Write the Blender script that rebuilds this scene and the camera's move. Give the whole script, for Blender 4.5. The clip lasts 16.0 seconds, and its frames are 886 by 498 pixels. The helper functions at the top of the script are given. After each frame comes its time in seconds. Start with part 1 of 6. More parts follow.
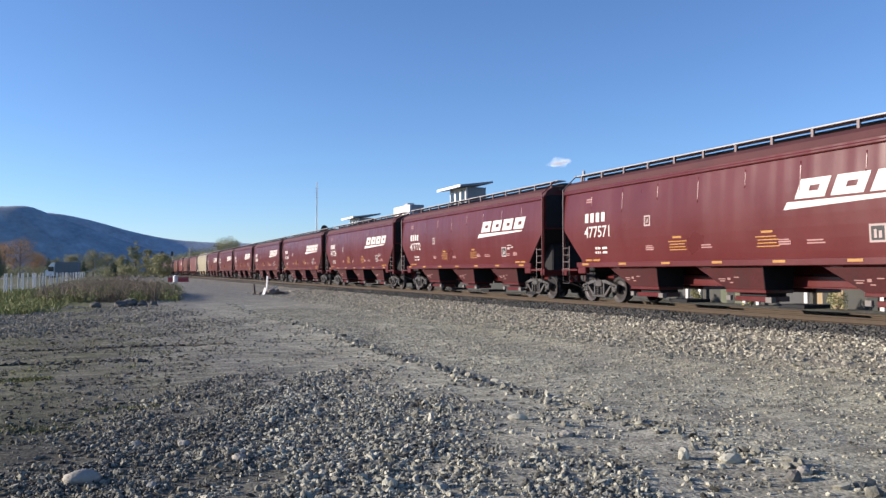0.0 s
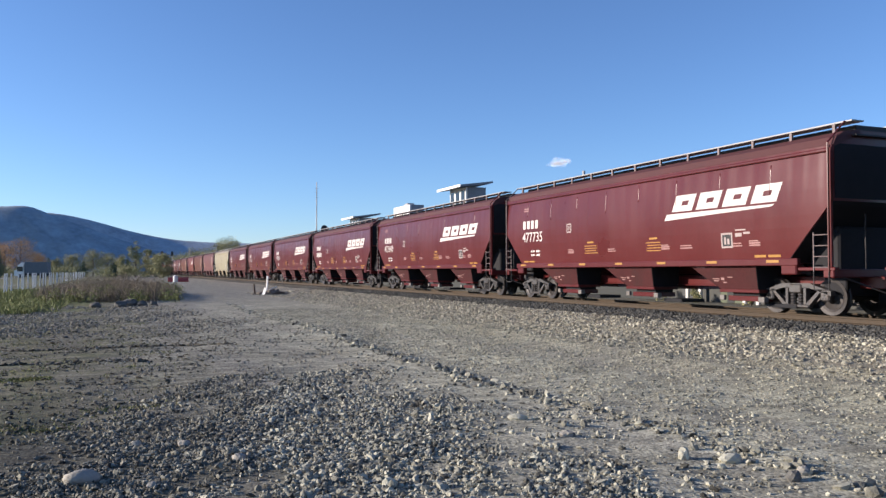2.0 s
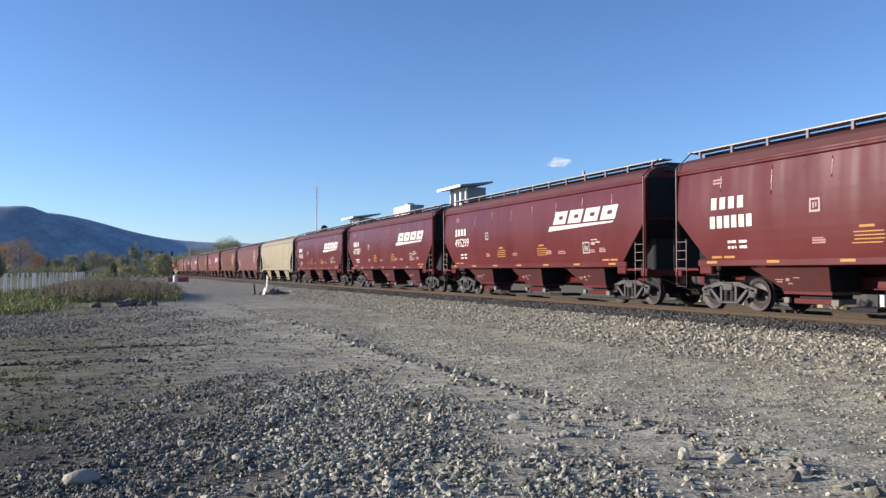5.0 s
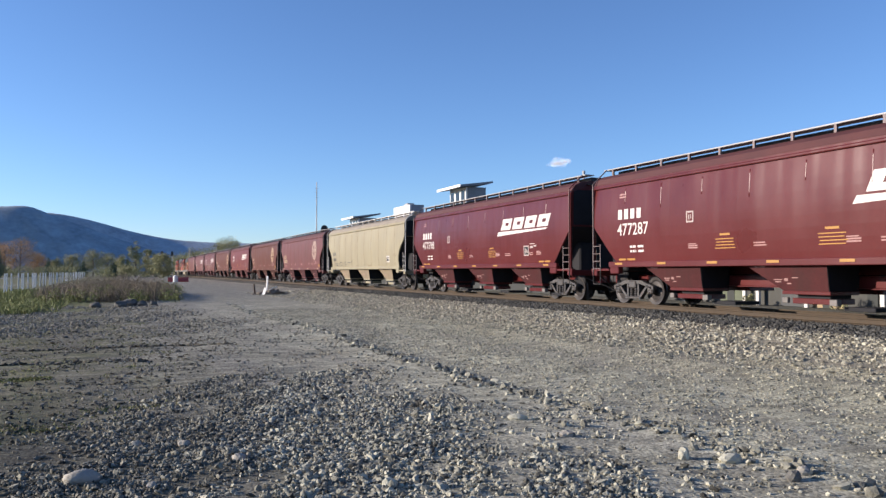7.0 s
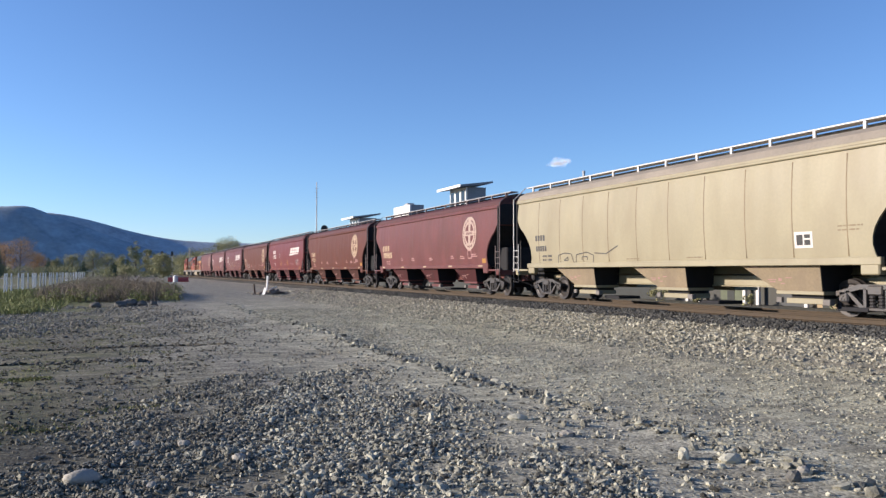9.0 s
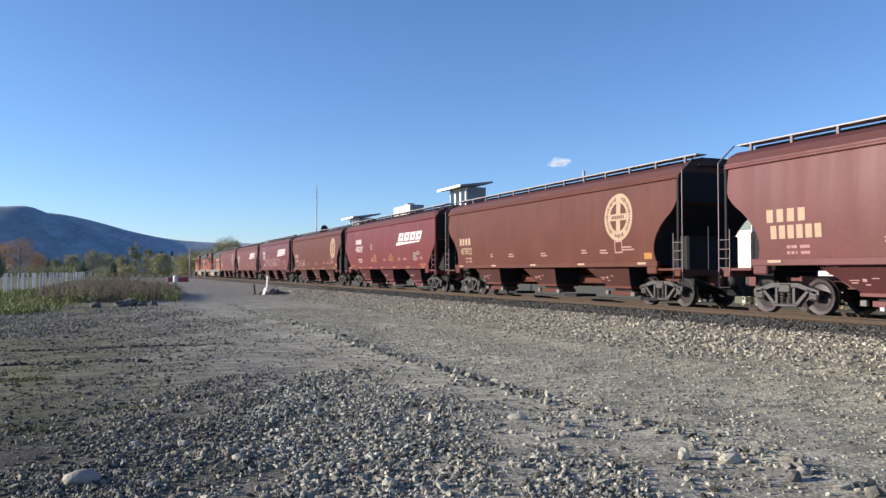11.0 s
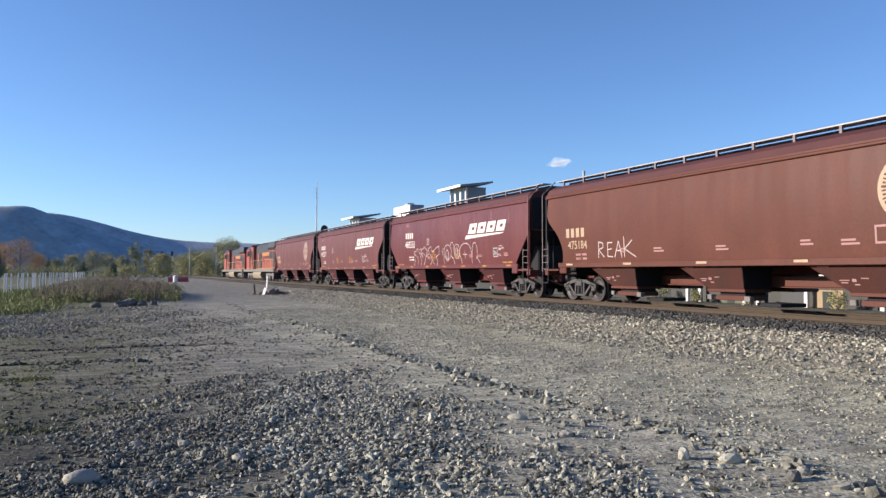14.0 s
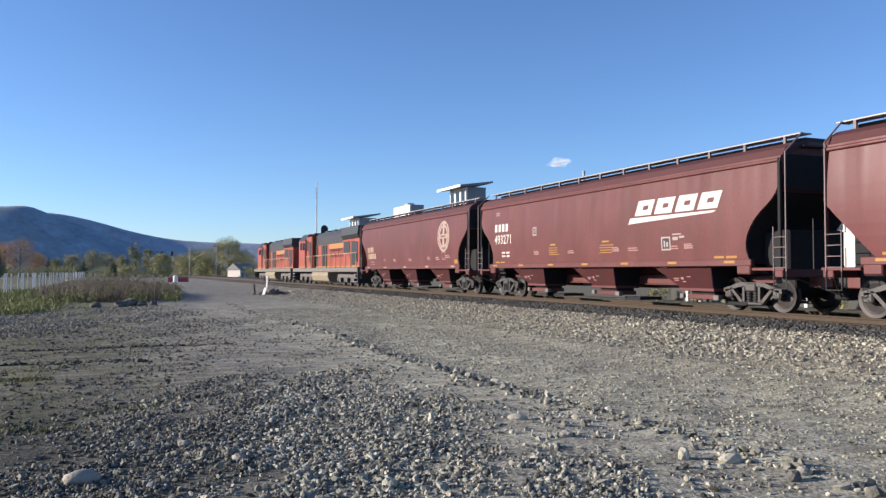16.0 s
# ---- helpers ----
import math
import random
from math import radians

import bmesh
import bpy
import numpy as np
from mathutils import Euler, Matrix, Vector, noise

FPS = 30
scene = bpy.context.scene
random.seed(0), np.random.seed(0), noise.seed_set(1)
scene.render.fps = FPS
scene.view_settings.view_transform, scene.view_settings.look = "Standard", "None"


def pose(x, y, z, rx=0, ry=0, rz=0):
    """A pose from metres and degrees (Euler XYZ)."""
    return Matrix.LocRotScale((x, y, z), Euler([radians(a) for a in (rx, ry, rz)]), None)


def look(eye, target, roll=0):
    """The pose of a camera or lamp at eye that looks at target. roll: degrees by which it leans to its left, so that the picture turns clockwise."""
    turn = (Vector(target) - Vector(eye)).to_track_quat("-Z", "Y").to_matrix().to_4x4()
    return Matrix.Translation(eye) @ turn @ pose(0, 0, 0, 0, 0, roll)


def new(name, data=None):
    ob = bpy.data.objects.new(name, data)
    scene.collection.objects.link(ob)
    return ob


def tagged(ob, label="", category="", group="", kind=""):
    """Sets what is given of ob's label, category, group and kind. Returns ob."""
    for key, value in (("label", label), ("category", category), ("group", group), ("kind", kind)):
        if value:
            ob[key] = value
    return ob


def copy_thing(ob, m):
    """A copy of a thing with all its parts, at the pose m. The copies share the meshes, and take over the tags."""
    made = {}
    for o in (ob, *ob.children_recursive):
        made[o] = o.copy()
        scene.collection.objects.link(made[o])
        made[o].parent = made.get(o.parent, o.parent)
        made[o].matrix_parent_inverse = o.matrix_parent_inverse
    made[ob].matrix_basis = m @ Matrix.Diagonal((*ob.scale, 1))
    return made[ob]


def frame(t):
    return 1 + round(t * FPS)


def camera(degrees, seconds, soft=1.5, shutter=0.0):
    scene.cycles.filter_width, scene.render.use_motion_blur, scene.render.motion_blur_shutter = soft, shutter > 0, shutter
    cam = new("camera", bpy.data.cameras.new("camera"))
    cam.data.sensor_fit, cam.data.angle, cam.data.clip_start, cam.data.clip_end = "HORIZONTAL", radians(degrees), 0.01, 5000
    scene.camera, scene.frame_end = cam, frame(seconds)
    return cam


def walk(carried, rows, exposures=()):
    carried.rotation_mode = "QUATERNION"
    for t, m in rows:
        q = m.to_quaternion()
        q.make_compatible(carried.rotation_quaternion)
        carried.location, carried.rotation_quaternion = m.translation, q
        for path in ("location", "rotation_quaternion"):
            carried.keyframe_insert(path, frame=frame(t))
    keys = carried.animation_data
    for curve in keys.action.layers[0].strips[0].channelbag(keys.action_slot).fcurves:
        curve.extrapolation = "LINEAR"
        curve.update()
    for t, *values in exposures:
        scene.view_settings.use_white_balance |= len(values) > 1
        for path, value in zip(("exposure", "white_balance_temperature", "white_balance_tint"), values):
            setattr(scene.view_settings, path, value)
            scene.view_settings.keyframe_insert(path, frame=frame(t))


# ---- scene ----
# World: x runs across the railway, y along it (away from the camera), z up; ground at 0, rail top at RAIL_Z.
RAIL_Z = 0.5
TRACK_X = 17.2
cam = camera(58.49, 16.0, soft=1.4)
EYE = pose(0, 0, 1.6, 91.63, 0, -22.35)
walk(cam, [(0.0, EYE), (16.0, EYE)], [(0.0, 0.62, 6300, 18), (16.0, 0.62, 6300, 18)])

# ---- light ----
SUN_AZ = radians(-68.0)   # compass angle from +y towards +x
SUN_EL = radians(16.0)
world = bpy.data.worlds.new("sky")
scene.world = world
world.use_nodes = True
wn, wl = world.node_tree.nodes, world.node_tree.links
sky = wn.new("ShaderNodeTexSky")
sky.sky_type = "NISHITA"
sky.sun_disc = False
sky.sun_elevation = SUN_EL
sky.sun_rotation = SUN_AZ
sky.altitude = 1200
sky.air_density = 1.0
sky.dust_density = 0.35
sky.ozone_density = 5.0
wn["Background"].inputs["Strength"].default_value = 0.12
wl.new(sky.outputs[0], wn["Background"].inputs["Color"])
sun = new("sun", bpy.data.lights.new("sun", "SUN"))
sun.data.energy = 5.0
sun.data.angle = radians(0.55)
sun.data.color = (1.0, 0.89, 0.72)
sd = Vector((math.sin(SUN_AZ) * math.cos(SUN_EL), math.cos(SUN_AZ) * math.cos(SUN_EL), math.sin(SUN_EL)))
sun.matrix_world = look(sd * 100, (0, 0, 0))


# ---- materials ----
def mat(name, color, rough=0.7, metal=0.0, scale=3.0, vary=0.18, fine=40.0, bump=0.15, stain=None, stain_amount=0.0, spread=0.0, spec=0.5, dent=0.0):
    """Two scales of noise over a base colour, fine relief, and an optional stain colour; spread varies whole pieces."""
    m = bpy.data.materials.new(name)
    m.use_nodes = True
    n, l = m.node_tree.nodes, m.node_tree.links
    b = n["Principled BSDF"]
    tc = n.new("ShaderNodeTexCoord")
    big = n.new("ShaderNodeTexNoise")
    big.inputs["Scale"].default_value, big.inputs["Detail"].default_value = scale, 5
    small = n.new("ShaderNodeTexNoise")
    small.inputs["Scale"].default_value, small.inputs["Detail"].default_value = fine, 4
    l.new(tc.outputs["Object"], big.inputs["Vector"])
    l.new(tc.outputs["Object"], small.inputs["Vector"])
    mix = n.new("ShaderNodeMath")
    mix.operation = "MULTIPLY_ADD"
    mix.inputs[1].default_value = 0.6
    l.new(big.outputs["Fac"], mix.inputs[0])
    half = n.new("ShaderNodeMath")
    half.operation = "MULTIPLY"
    half.inputs[1].default_value = 0.4
    l.new(small.outputs["Fac"], half.inputs[0])
    l.new(half.outputs[0], mix.inputs[2])
    ramp = n.new("ShaderNodeMapRange")
    ramp.inputs["From Min"].default_value, ramp.inputs["From Max"].default_value = 0.3, 0.7
    ramp.inputs["To Min"].default_value, ramp.inputs["To Max"].default_value = 1 - vary, 1 + vary
    l.new(mix.outputs[0], ramp.inputs["Value"])
    scaled = n.new("ShaderNodeVectorMath")
    scaled.operation = "SCALE"
    scaled.inputs[0].default_value = color
    l.new(ramp.outputs[0], scaled.inputs["Scale"])
    out = scaled.outputs[0]
    if stain:
        st = n.new("ShaderNodeTexNoise")
        st.inputs["Scale"].default_value, st.inputs["Detail"].default_value = scale * 1.7, 8
        mp = n.new("ShaderNodeMapping")
        mp.inputs["Location"].default_value = (7.3, 2.1, 4.4)
        mp.inputs["Scale"].default_value = (1, 1, 0.35)
        l.new(tc.outputs["Object"], mp.inputs["Vector"])
        l.new(mp.outputs[0], st.inputs["Vector"])
        sr = n.new("ShaderNodeMapRange")
        sr.inputs["From Min"].default_value, sr.inputs["From Max"].default_value = 0.45, 0.72
        sr.inputs["To Max"].default_value = stain_amount
        l.new(st.outputs["Fac"], sr.inputs["Value"])
        mc = n.new("ShaderNodeMix")
        mc.data_type = "RGBA"
        mc.inputs["B"].default_value = (*stain, 1)
        l.new(sr.outputs[0], mc.inputs["Factor"])
        l.new(out, mc.inputs["A"])
        out = mc.outputs["Result"]
    if spread:
        geo = n.new("ShaderNodeNewGeometry")
        sp = n.new("ShaderNodeMapRange")
        sp.inputs["To Min"].default_value, sp.inputs["To Max"].default_value = 1 - spread, 1 + spread
        l.new(geo.outputs["Random Per Island"], sp.inputs["Value"])
        s2 = n.new("ShaderNodeVectorMath")
        s2.operation = "SCALE"
        l.new(out, s2.inputs[0])
        l.new(sp.outputs[0], s2.inputs["Scale"])
        out = s2.outputs[0]
    l.new(out, b.inputs["Base Color"])
    b.inputs["Metallic"].default_value = metal
    b.inputs["Specular IOR Level"].default_value = spec
    rr = n.new("ShaderNodeMapRange")
    rr.inputs["To Min"].default_value, rr.inputs["To Max"].default_value = max(rough - 0.1, 0.02), min(rough + 0.1, 1)
    l.new(big.outputs["Fac"], rr.inputs["Value"])
    l.new(rr.outputs[0], b.inputs["Roughness"])
    hollow = None
    if dent:
        # shallow buckles of the plates between their upright seams
        dm = n.new("ShaderNodeMapping")
        dm.inputs["Scale"].default_value = (0.0, 0.8, 0.1)
        l.new(tc.outputs["Object"], dm.inputs["Vector"])
        dn = n.new("ShaderNodeTexNoise")
        dn.inputs["Scale"].default_value, dn.inputs["Detail"].default_value = 1.3, 1.5
        l.new(dm.outputs[0], dn.inputs["Vector"])
        dz = n.new("ShaderNodeSeparateXYZ")
        l.new(tc.outputs["Object"], dz.inputs[0])
        dr = n.new("ShaderNodeMapRange")
        dr.interpolation_type = "SMOOTHSTEP"
        dr.inputs["From Min"].default_value, dr.inputs["From Max"].default_value = 1.6, 3.3
        dr.inputs["To Min"].default_value = 0.35
        l.new(dz.outputs["Z"], dr.inputs["Value"])
        dp = n.new("ShaderNodeMath")
        dp.operation = "MULTIPLY"
        l.new(dn.outputs["Fac"], dp.inputs[0])
        l.new(dr.outputs[0], dp.inputs[1])
        hollow = n.new("ShaderNodeBump")
        hollow.inputs["Strength"].default_value, hollow.inputs["Distance"].default_value = 1.0, dent
        l.new(dp.outputs[0], hollow.inputs["Height"])
        l.new(hollow.outputs[0], b.inputs["Normal"])
    if bump:
        bp = n.new("ShaderNodeBump")
        bp.inputs["Strength"].default_value = bump
        bp.inputs["Distance"].default_value = 0.02
        l.new(small.outputs["Fac"], bp.inputs["Height"])
        if hollow:
            l.new(hollow.outputs[0], bp.inputs["Normal"])
        l.new(bp.outputs[0], b.inputs["Normal"])
    return m


MAROON = mat("maroon_paint", (0.09, 0.0128, 0.0122), 0.31, 0, 0.5, 0.14, 9, 0.02, (0.125, 0.038, 0.037), 0.3, dent=0.055, spec=0.38)
MAROON_FADED = mat("faded_maroon_paint", (0.108, 0.025, 0.0235), 0.42, 0, 0.5, 0.16, 10, 0.02, (0.15, 0.05, 0.042), 0.35, dent=0.06, spec=0.38)
MAROON_WORN = mat("worn_maroon_paint", (0.125, 0.042, 0.039), 0.5, 0, 0.6, 0.2, 12, 0.03, (0.085, 0.034, 0.026), 0.6, dent=0.06, spec=0.3)
RED_BROWN = mat("oxide_red_paint", (0.128, 0.027, 0.0245), 0.45, 0, 0.6, 0.14, 12, 0.03, (0.15, 0.05, 0.042), 0.35, dent=0.04, spec=0.28)
BROWN = mat("brown_paint", (0.1, 0.034, 0.022), 0.52, 0, 0.6, 0.22, 12, 0.03, (0.085, 0.029, 0.018), 0.6, dent=0.05, spec=0.2)
TAN = mat("tan_paint", (0.262, 0.232, 0.148), 0.55, 0, 0.7, 0.1, 14, 0.03, (0.20, 0.165, 0.1), 0.5, dent=0.06)
TAN_ROOF = mat("dusty_roof", (0.23, 0.2, 0.16), 0.8, 0, 1.0, 0.2, 14, 0.1)
MAROON_ROOF = mat("dusty_maroon_roof", (0.072, 0.019, 0.017), 0.7, 0, 1.0, 0.2, 14, 0.05)
GALV = mat("galvanised_steel", (0.3, 0.3, 0.3), 0.6, 0.3, 4, 0.2, 60, 0.1)
WHITE_STEEL = mat("white_steel", (0.55, 0.53, 0.5), 0.5, 0, 4, 0.1, 60, 0.05)
DARK_STEEL = mat("dark_steel", (0.035, 0.032, 0.032), 0.7, 0.2, 4, 0.3, 50, 0.2)
TRUCK_STEEL = mat("dusty_cast_steel", (0.054, 0.052, 0.052), 0.5, 0.1, 5, 0.35, 50, 0.3, (0.08, 0.06, 0.045), 0.7)
WHEEL_STEEL = mat("wheel_steel", (0.036, 0.031, 0.029), 0.5, 0.3, 6, 0.3, 50, 0.15)
RAIL_STEEL = mat("rusty_rail", (0.06, 0.043, 0.027), 0.7, 0.0, 5, 0.25, 50, 0.2, spec=0.25)
TIE_WOOD = mat("creosoted_wood", (0.048, 0.039, 0.03), 0.85, 0, 3, 0.35, 30, 0.5)
WHITE_PAINT = mat("white_lettering", (0.55, 0.51, 0.47), 0.55, 0, 6, 0.06, 60, 0.02)
CREAM_PAINT = mat("cream_lettering", (0.36, 0.26, 0.165), 0.6, 0, 6, 0.12, 60, 0.02)
YELLOW_PAINT = mat("yellow_lettering", (0.34, 0.165, 0.025), 0.55, 0, 6, 0.1, 60, 0.02)
BLACK_PAINT = mat("black_paint", (0.02, 0.02, 0.02), 0.5, 0, 6, 0.1, 60, 0.02)
POST_STEEL = mat("dusty_ladder_steel", (0.17, 0.13, 0.125), 0.6, 0.1, 4, 0.25, 40, 0.05)
PINK_PAINT = mat("faded_lettering", (0.32, 0.17, 0.155), 0.6, 0, 6, 0.1, 60, 0.02)
ORANGE = mat("orange_paint", (0.33, 0.052, 0.022), 0.55, 0, 1.6, 0.25, 14, 0.04, (0.15, 0.05, 0.032), 0.75)
LOCO_BLACK = mat("locomotive_black", (0.025, 0.026, 0.028), 0.55, 0, 1.5, 0.25, 30, 0.05)
LOCO_YELLOW = mat("locomotive_yellow", (0.38, 0.17, 0.04), 0.5, 0, 2, 0.1, 30, 0.03)
DIRTY_TANK = mat("dusty_tank_paint", (0.25, 0.21, 0.14), 0.8, 0, 2, 0.2, 30, 0.1)
GLASS = mat("dark_glass", (0.02, 0.025, 0.03), 0.08, 0, 1, 0.1, 10, 0.0)
BALLAST = mat("dark_ballast_stone", (0.06, 0.059, 0.052), 0.85, 0, 6, 0.25, 60, 0.5, spread=0.55)
GRAVEL = mat("pale_gravel_stone", (0.3, 0.283, 0.215), 0.85, 0, 6, 0.2, 60, 0.5, spread=0.6)
RUBBLE = mat("grey_rubble_stone", (0.25, 0.242, 0.188), 0.85, 0, 6, 0.2, 60, 0.5, spread=0.9)
ROAD_STONE = mat("grey_road_stone", (0.275, 0.265, 0.2), 0.85, 0, 6, 0.2, 60, 0.5, spread=0.65)
PALE_ROCK = mat("pale_boulder", (0.34, 0.315, 0.26), 0.75, 0, 8, 0.15, 60, 0.3)
STUCCO = mat("pale_stucco", (0.62, 0.58, 0.52), 0.8, 0, 0.5, 0.08, 20, 0.1)
FASCIA = mat("white_fascia", (0.78, 0.76, 0.72), 0.6, 0, 2, 0.06, 20, 0.05)
CREAM_WALL = mat("cream_render", (0.30, 0.225, 0.13), 0.8, 0, 0.8, 0.12, 20, 0.1)
DARK_SHUTTER = mat("grey_shutter", (0.055, 0.058, 0.058), 0.7, 0, 2, 0.2, 20, 0.1)
OLIVE_SHUTTER = mat("olive_shutter", (0.085, 0.1, 0.06), 0.7, 0, 2, 0.3, 20, 0.1)
GREY_PILLAR = mat("pale_pillar_paint", (0.62, 0.6, 0.55), 0.7, 0, 2, 0.15, 20, 0.05)
DULL_WALL = mat("dull_grey_render", (0.06, 0.061, 0.054), 0.85, 0, 0.8, 0.25, 20, 0.1)
GREY_WALL = mat("grey_cladding", (0.24, 0.25, 0.265), 0.7, 0, 2, 0.1, 20, 0.05)
ROOFING = mat("grey_roofing", (0.19, 0.185, 0.185), 0.7, 0, 1, 0.2, 20, 0.1)
FENCE_WHITE = mat("weathered_white_wood", (0.68, 0.68, 0.66), 0.7, 0, 3, 0.12, 30, 0.1)
ASPHALT = mat("asphalt", (0.06, 0.06, 0.062), 0.85, 0, 1, 0.2, 60, 0.2)
BARK = mat("bark", (0.13, 0.105, 0.085), 0.9, 0, 4, 0.3, 30, 0.5)
LEAF_SPRING = mat("spring_leaf", (0.275, 0.265, 0.12), 0.7, 0, 1.2, 0.35, 6, 0.1, spread=0.4)
LEAF_RUST = mat("budding_rust_leaf", (0.38, 0.235, 0.11), 0.75, 0, 1.2, 0.3, 6, 0.1, spread=0.4)
LEAF_DARK = mat("conifer_needle", (0.09, 0.12, 0.07), 0.75, 0, 1.2, 0.35, 6, 0.1, spread=0.4)
GRASS = mat("green_grass", (0.185, 0.2, 0.058), 0.75, 0, 1.0, 0.3, 10, 0.1, spread=0.45)
OLIVE_GRASS = mat("olive_grass", (0.13, 0.14, 0.045), 0.8, 0, 0.5, 0.4, 10, 0.1, spread=0.5)
DRY_WEED = mat("dry_weed", (0.235, 0.19, 0.13), 0.85, 0, 1.0, 0.3, 10, 0.1, spread=0.45)
RED_PLASTIC = mat("red_plastic", (0.38, 0.055, 0.055), 0.4, 0, 2, 0.1, 20, 0.02)
CONCRETE = mat("weathered_concrete", (0.36, 0.34, 0.31), 0.85, 0, 3, 0.2, 40, 0.3)
CAST_GREY = mat("grey_painted_metal", (0.33, 0.34, 0.35), 0.55, 0.2, 3, 0.15, 40, 0.1)
FADED_WHITE = mat("faded_white_lettering", (0.34, 0.27, 0.25), 0.6, 0, 6, 0.12, 60, 0.02)
GRAFFITI = mat("pale_spray_paint", (0.42, 0.36, 0.35), 0.6, 0, 3, 0.12, 40, 0.0)


# ---- mesh helpers ----
def box(bm, x0, x1, y0, y1, z0, z1, bevel=0.0):
    v = [bm.verts.new((x, y, z)) for x in (x0, x1) for y in (y0, y1) for z in (z0, z1)]
    f = [bm.faces.new([v[i] for i in q]) for q in ((0, 1, 3, 2), (4, 6, 7, 5), (0, 4, 5, 1), (2, 3, 7, 6), (0, 2, 6, 4), (1, 5, 7, 3))]
    if bevel:
        edges = list({e for q in f for e in q.edges})
        bmesh.ops.bevel(bm, geom=edges, offset=bevel, segments=1, profile=0.5, affect="EDGES")


def tube(bm, a, b, r, n=8, r2=None):
    """A closed round bar from a to b."""
    a, b = Vector(a), Vector(b)
    d = (b - a).normalized()
    u = d.orthogonal().normalized()
    w = d.cross(u)
    r2 = r if r2 is None else r2
    rings = []
    for p, q in ((a, r), (b, r2)):
        rings.append([bm.verts.new(p + (u * math.cos(k * math.tau / n) + w * math.sin(k * math.tau / n)) * q) for k in range(n)])
    for k in range(n):
        bm.faces.new((rings[0][k], rings[0][(k + 1) % n], rings[1][(k + 1) % n], rings[1][k]))
    bm.faces.new(rings[0][::-1])
    bm.faces.new(rings[1])


def loft(bm, rings, closed=True, caps=True):
    """Skin over rings of points of equal length."""
    vs = [[bm.verts.new(p) for p in r] for r in rings]
    m = len(vs[0])
    for a, b in zip(vs, vs[1:]):
        for k in range(m if closed else m - 1):
            j = (k + 1) % m
            try:
                bm.faces.new((a[k], a[j], b[j], b[k]))
            except ValueError:
                pass
    if caps:
        bm.faces.new(vs[0][::-1])
        bm.faces.new(vs[-1])


def extrude_x(bm, pts, x0, x1):
    """A plate: the outline pts in (y, z) between two x."""
    loft(bm, [[(x0, y, z) for y, z in pts], [(x1, y, z) for y, z in pts]])


def mesh_of(name, bm, material, smooth=False):
    bmesh.ops.recalc_face_normals(bm, faces=bm.faces)
    me = bpy.data.meshes.new(name)
    bm.to_mesh(me)
    bm.free()
    me.materials.append(material)
    if smooth:
        me.polygons.foreach_set("use_smooth", [True] * len(me.polygons))
    return me


def part(name, bm, material, parent, label="", at=None, smooth=False):
    ob = new(name, mesh_of(name, bm, material, smooth))
    ob.parent = parent
    if at is not None:
        ob.matrix_basis = at
    if label:
        tagged(ob, label)
    return ob


def again(ob, parent, at):
    """One more part on the same mesh."""
    o = new(ob.name.split(".")[0], ob.data)
    o.parent = parent
    o.matrix_basis = at
    return o


def thing(name, label, category, at, group="", kind=""):
    e = new(name)
    e.empty_display_size = 0.3
    e.matrix_basis = at
    return tagged(e, label, category, group, kind)


def single(name, bm, material, label, category, at=None, group="", kind="", smooth=False):
    ob = new(name, mesh_of(name, bm, material, smooth))
    if at is not None:
        ob.matrix_basis = at
    return tagged(ob, label, category, group, kind)


def fast_mesh(name, verts, faces, material, smooth=False):
    """A mesh from arrays: verts (n, 3), faces (m, k)."""
    me = bpy.data.meshes.new(name)
    verts, faces = np.asarray(verts, np.float32), np.asarray(faces, np.int32)
    k = faces.shape[1]
    me.vertices.add(len(verts))
    me.vertices.foreach_set("co", verts.ravel())
    me.loops.add(faces.size)
    me.loops.foreach_set("vertex_index", faces.ravel())
    me.polygons.add(len(faces))
    me.polygons.foreach_set("loop_start", np.arange(0, faces.size, k, dtype=np.int32))
    me.polygons.foreach_set("use_smooth", np.full(len(faces), smooth))
    me.update(calc_edges=True)
    me.validate()
    me.materials.append(material)
    return me


RAIL_YELLOW = mat("dusty_handrail_paint", (0.42, 0.33, 0.2), 0.6, 0, 3, 0.2, 30, 0.05)
DUSTY_SILL = mat("dusty_walkway_steel", (0.17, 0.155, 0.14), 0.8, 0, 2, 0.25, 30, 0.1, (0.08, 0.07, 0.06), 0.5)
FAINT_PAINT = mat("faint_lettering", (0.3, 0.17, 0.15), 0.7, 0, 6, 0.2, 60, 0.02)
PLINTH = mat("dark_plinth_paint", (0.032, 0.036, 0.033), 0.8, 0, 1, 0.25, 20, 0.1)
BROWN_LUMP = mat("earthy_concrete", (0.21, 0.175, 0.135), 0.95, 0, 5, 0.35, 30, 0.5)
SOIL = mat("dark_sod", (0.085, 0.076, 0.052), 0.95, 0, 4, 0.3, 40, 0.4, spread=0.3)
# maroon bays: road dirt, darkened further for the shade below the body
MAROON_DIRT_SHADE = mat("road_stained_maroon", (0.052, 0.0105, 0.0105), 0.6, 0, 1.2, 0.3, 14, 0.1, (0.032, 0.015, 0.013), 0.5, spec=0.2)
TAN_DIRTY = mat("road_stained_tan", (0.2, 0.155, 0.095), 0.75, 0, 1.2, 0.25, 14, 0.1, (0.16, 0.12, 0.08), 0.7)
BROWN_DIRTY = mat("road_stained_brown", (0.052, 0.017, 0.012), 0.75, 0, 1.2, 0.3, 14, 0.1, (0.035, 0.018, 0.013), 0.6, spec=0.2)
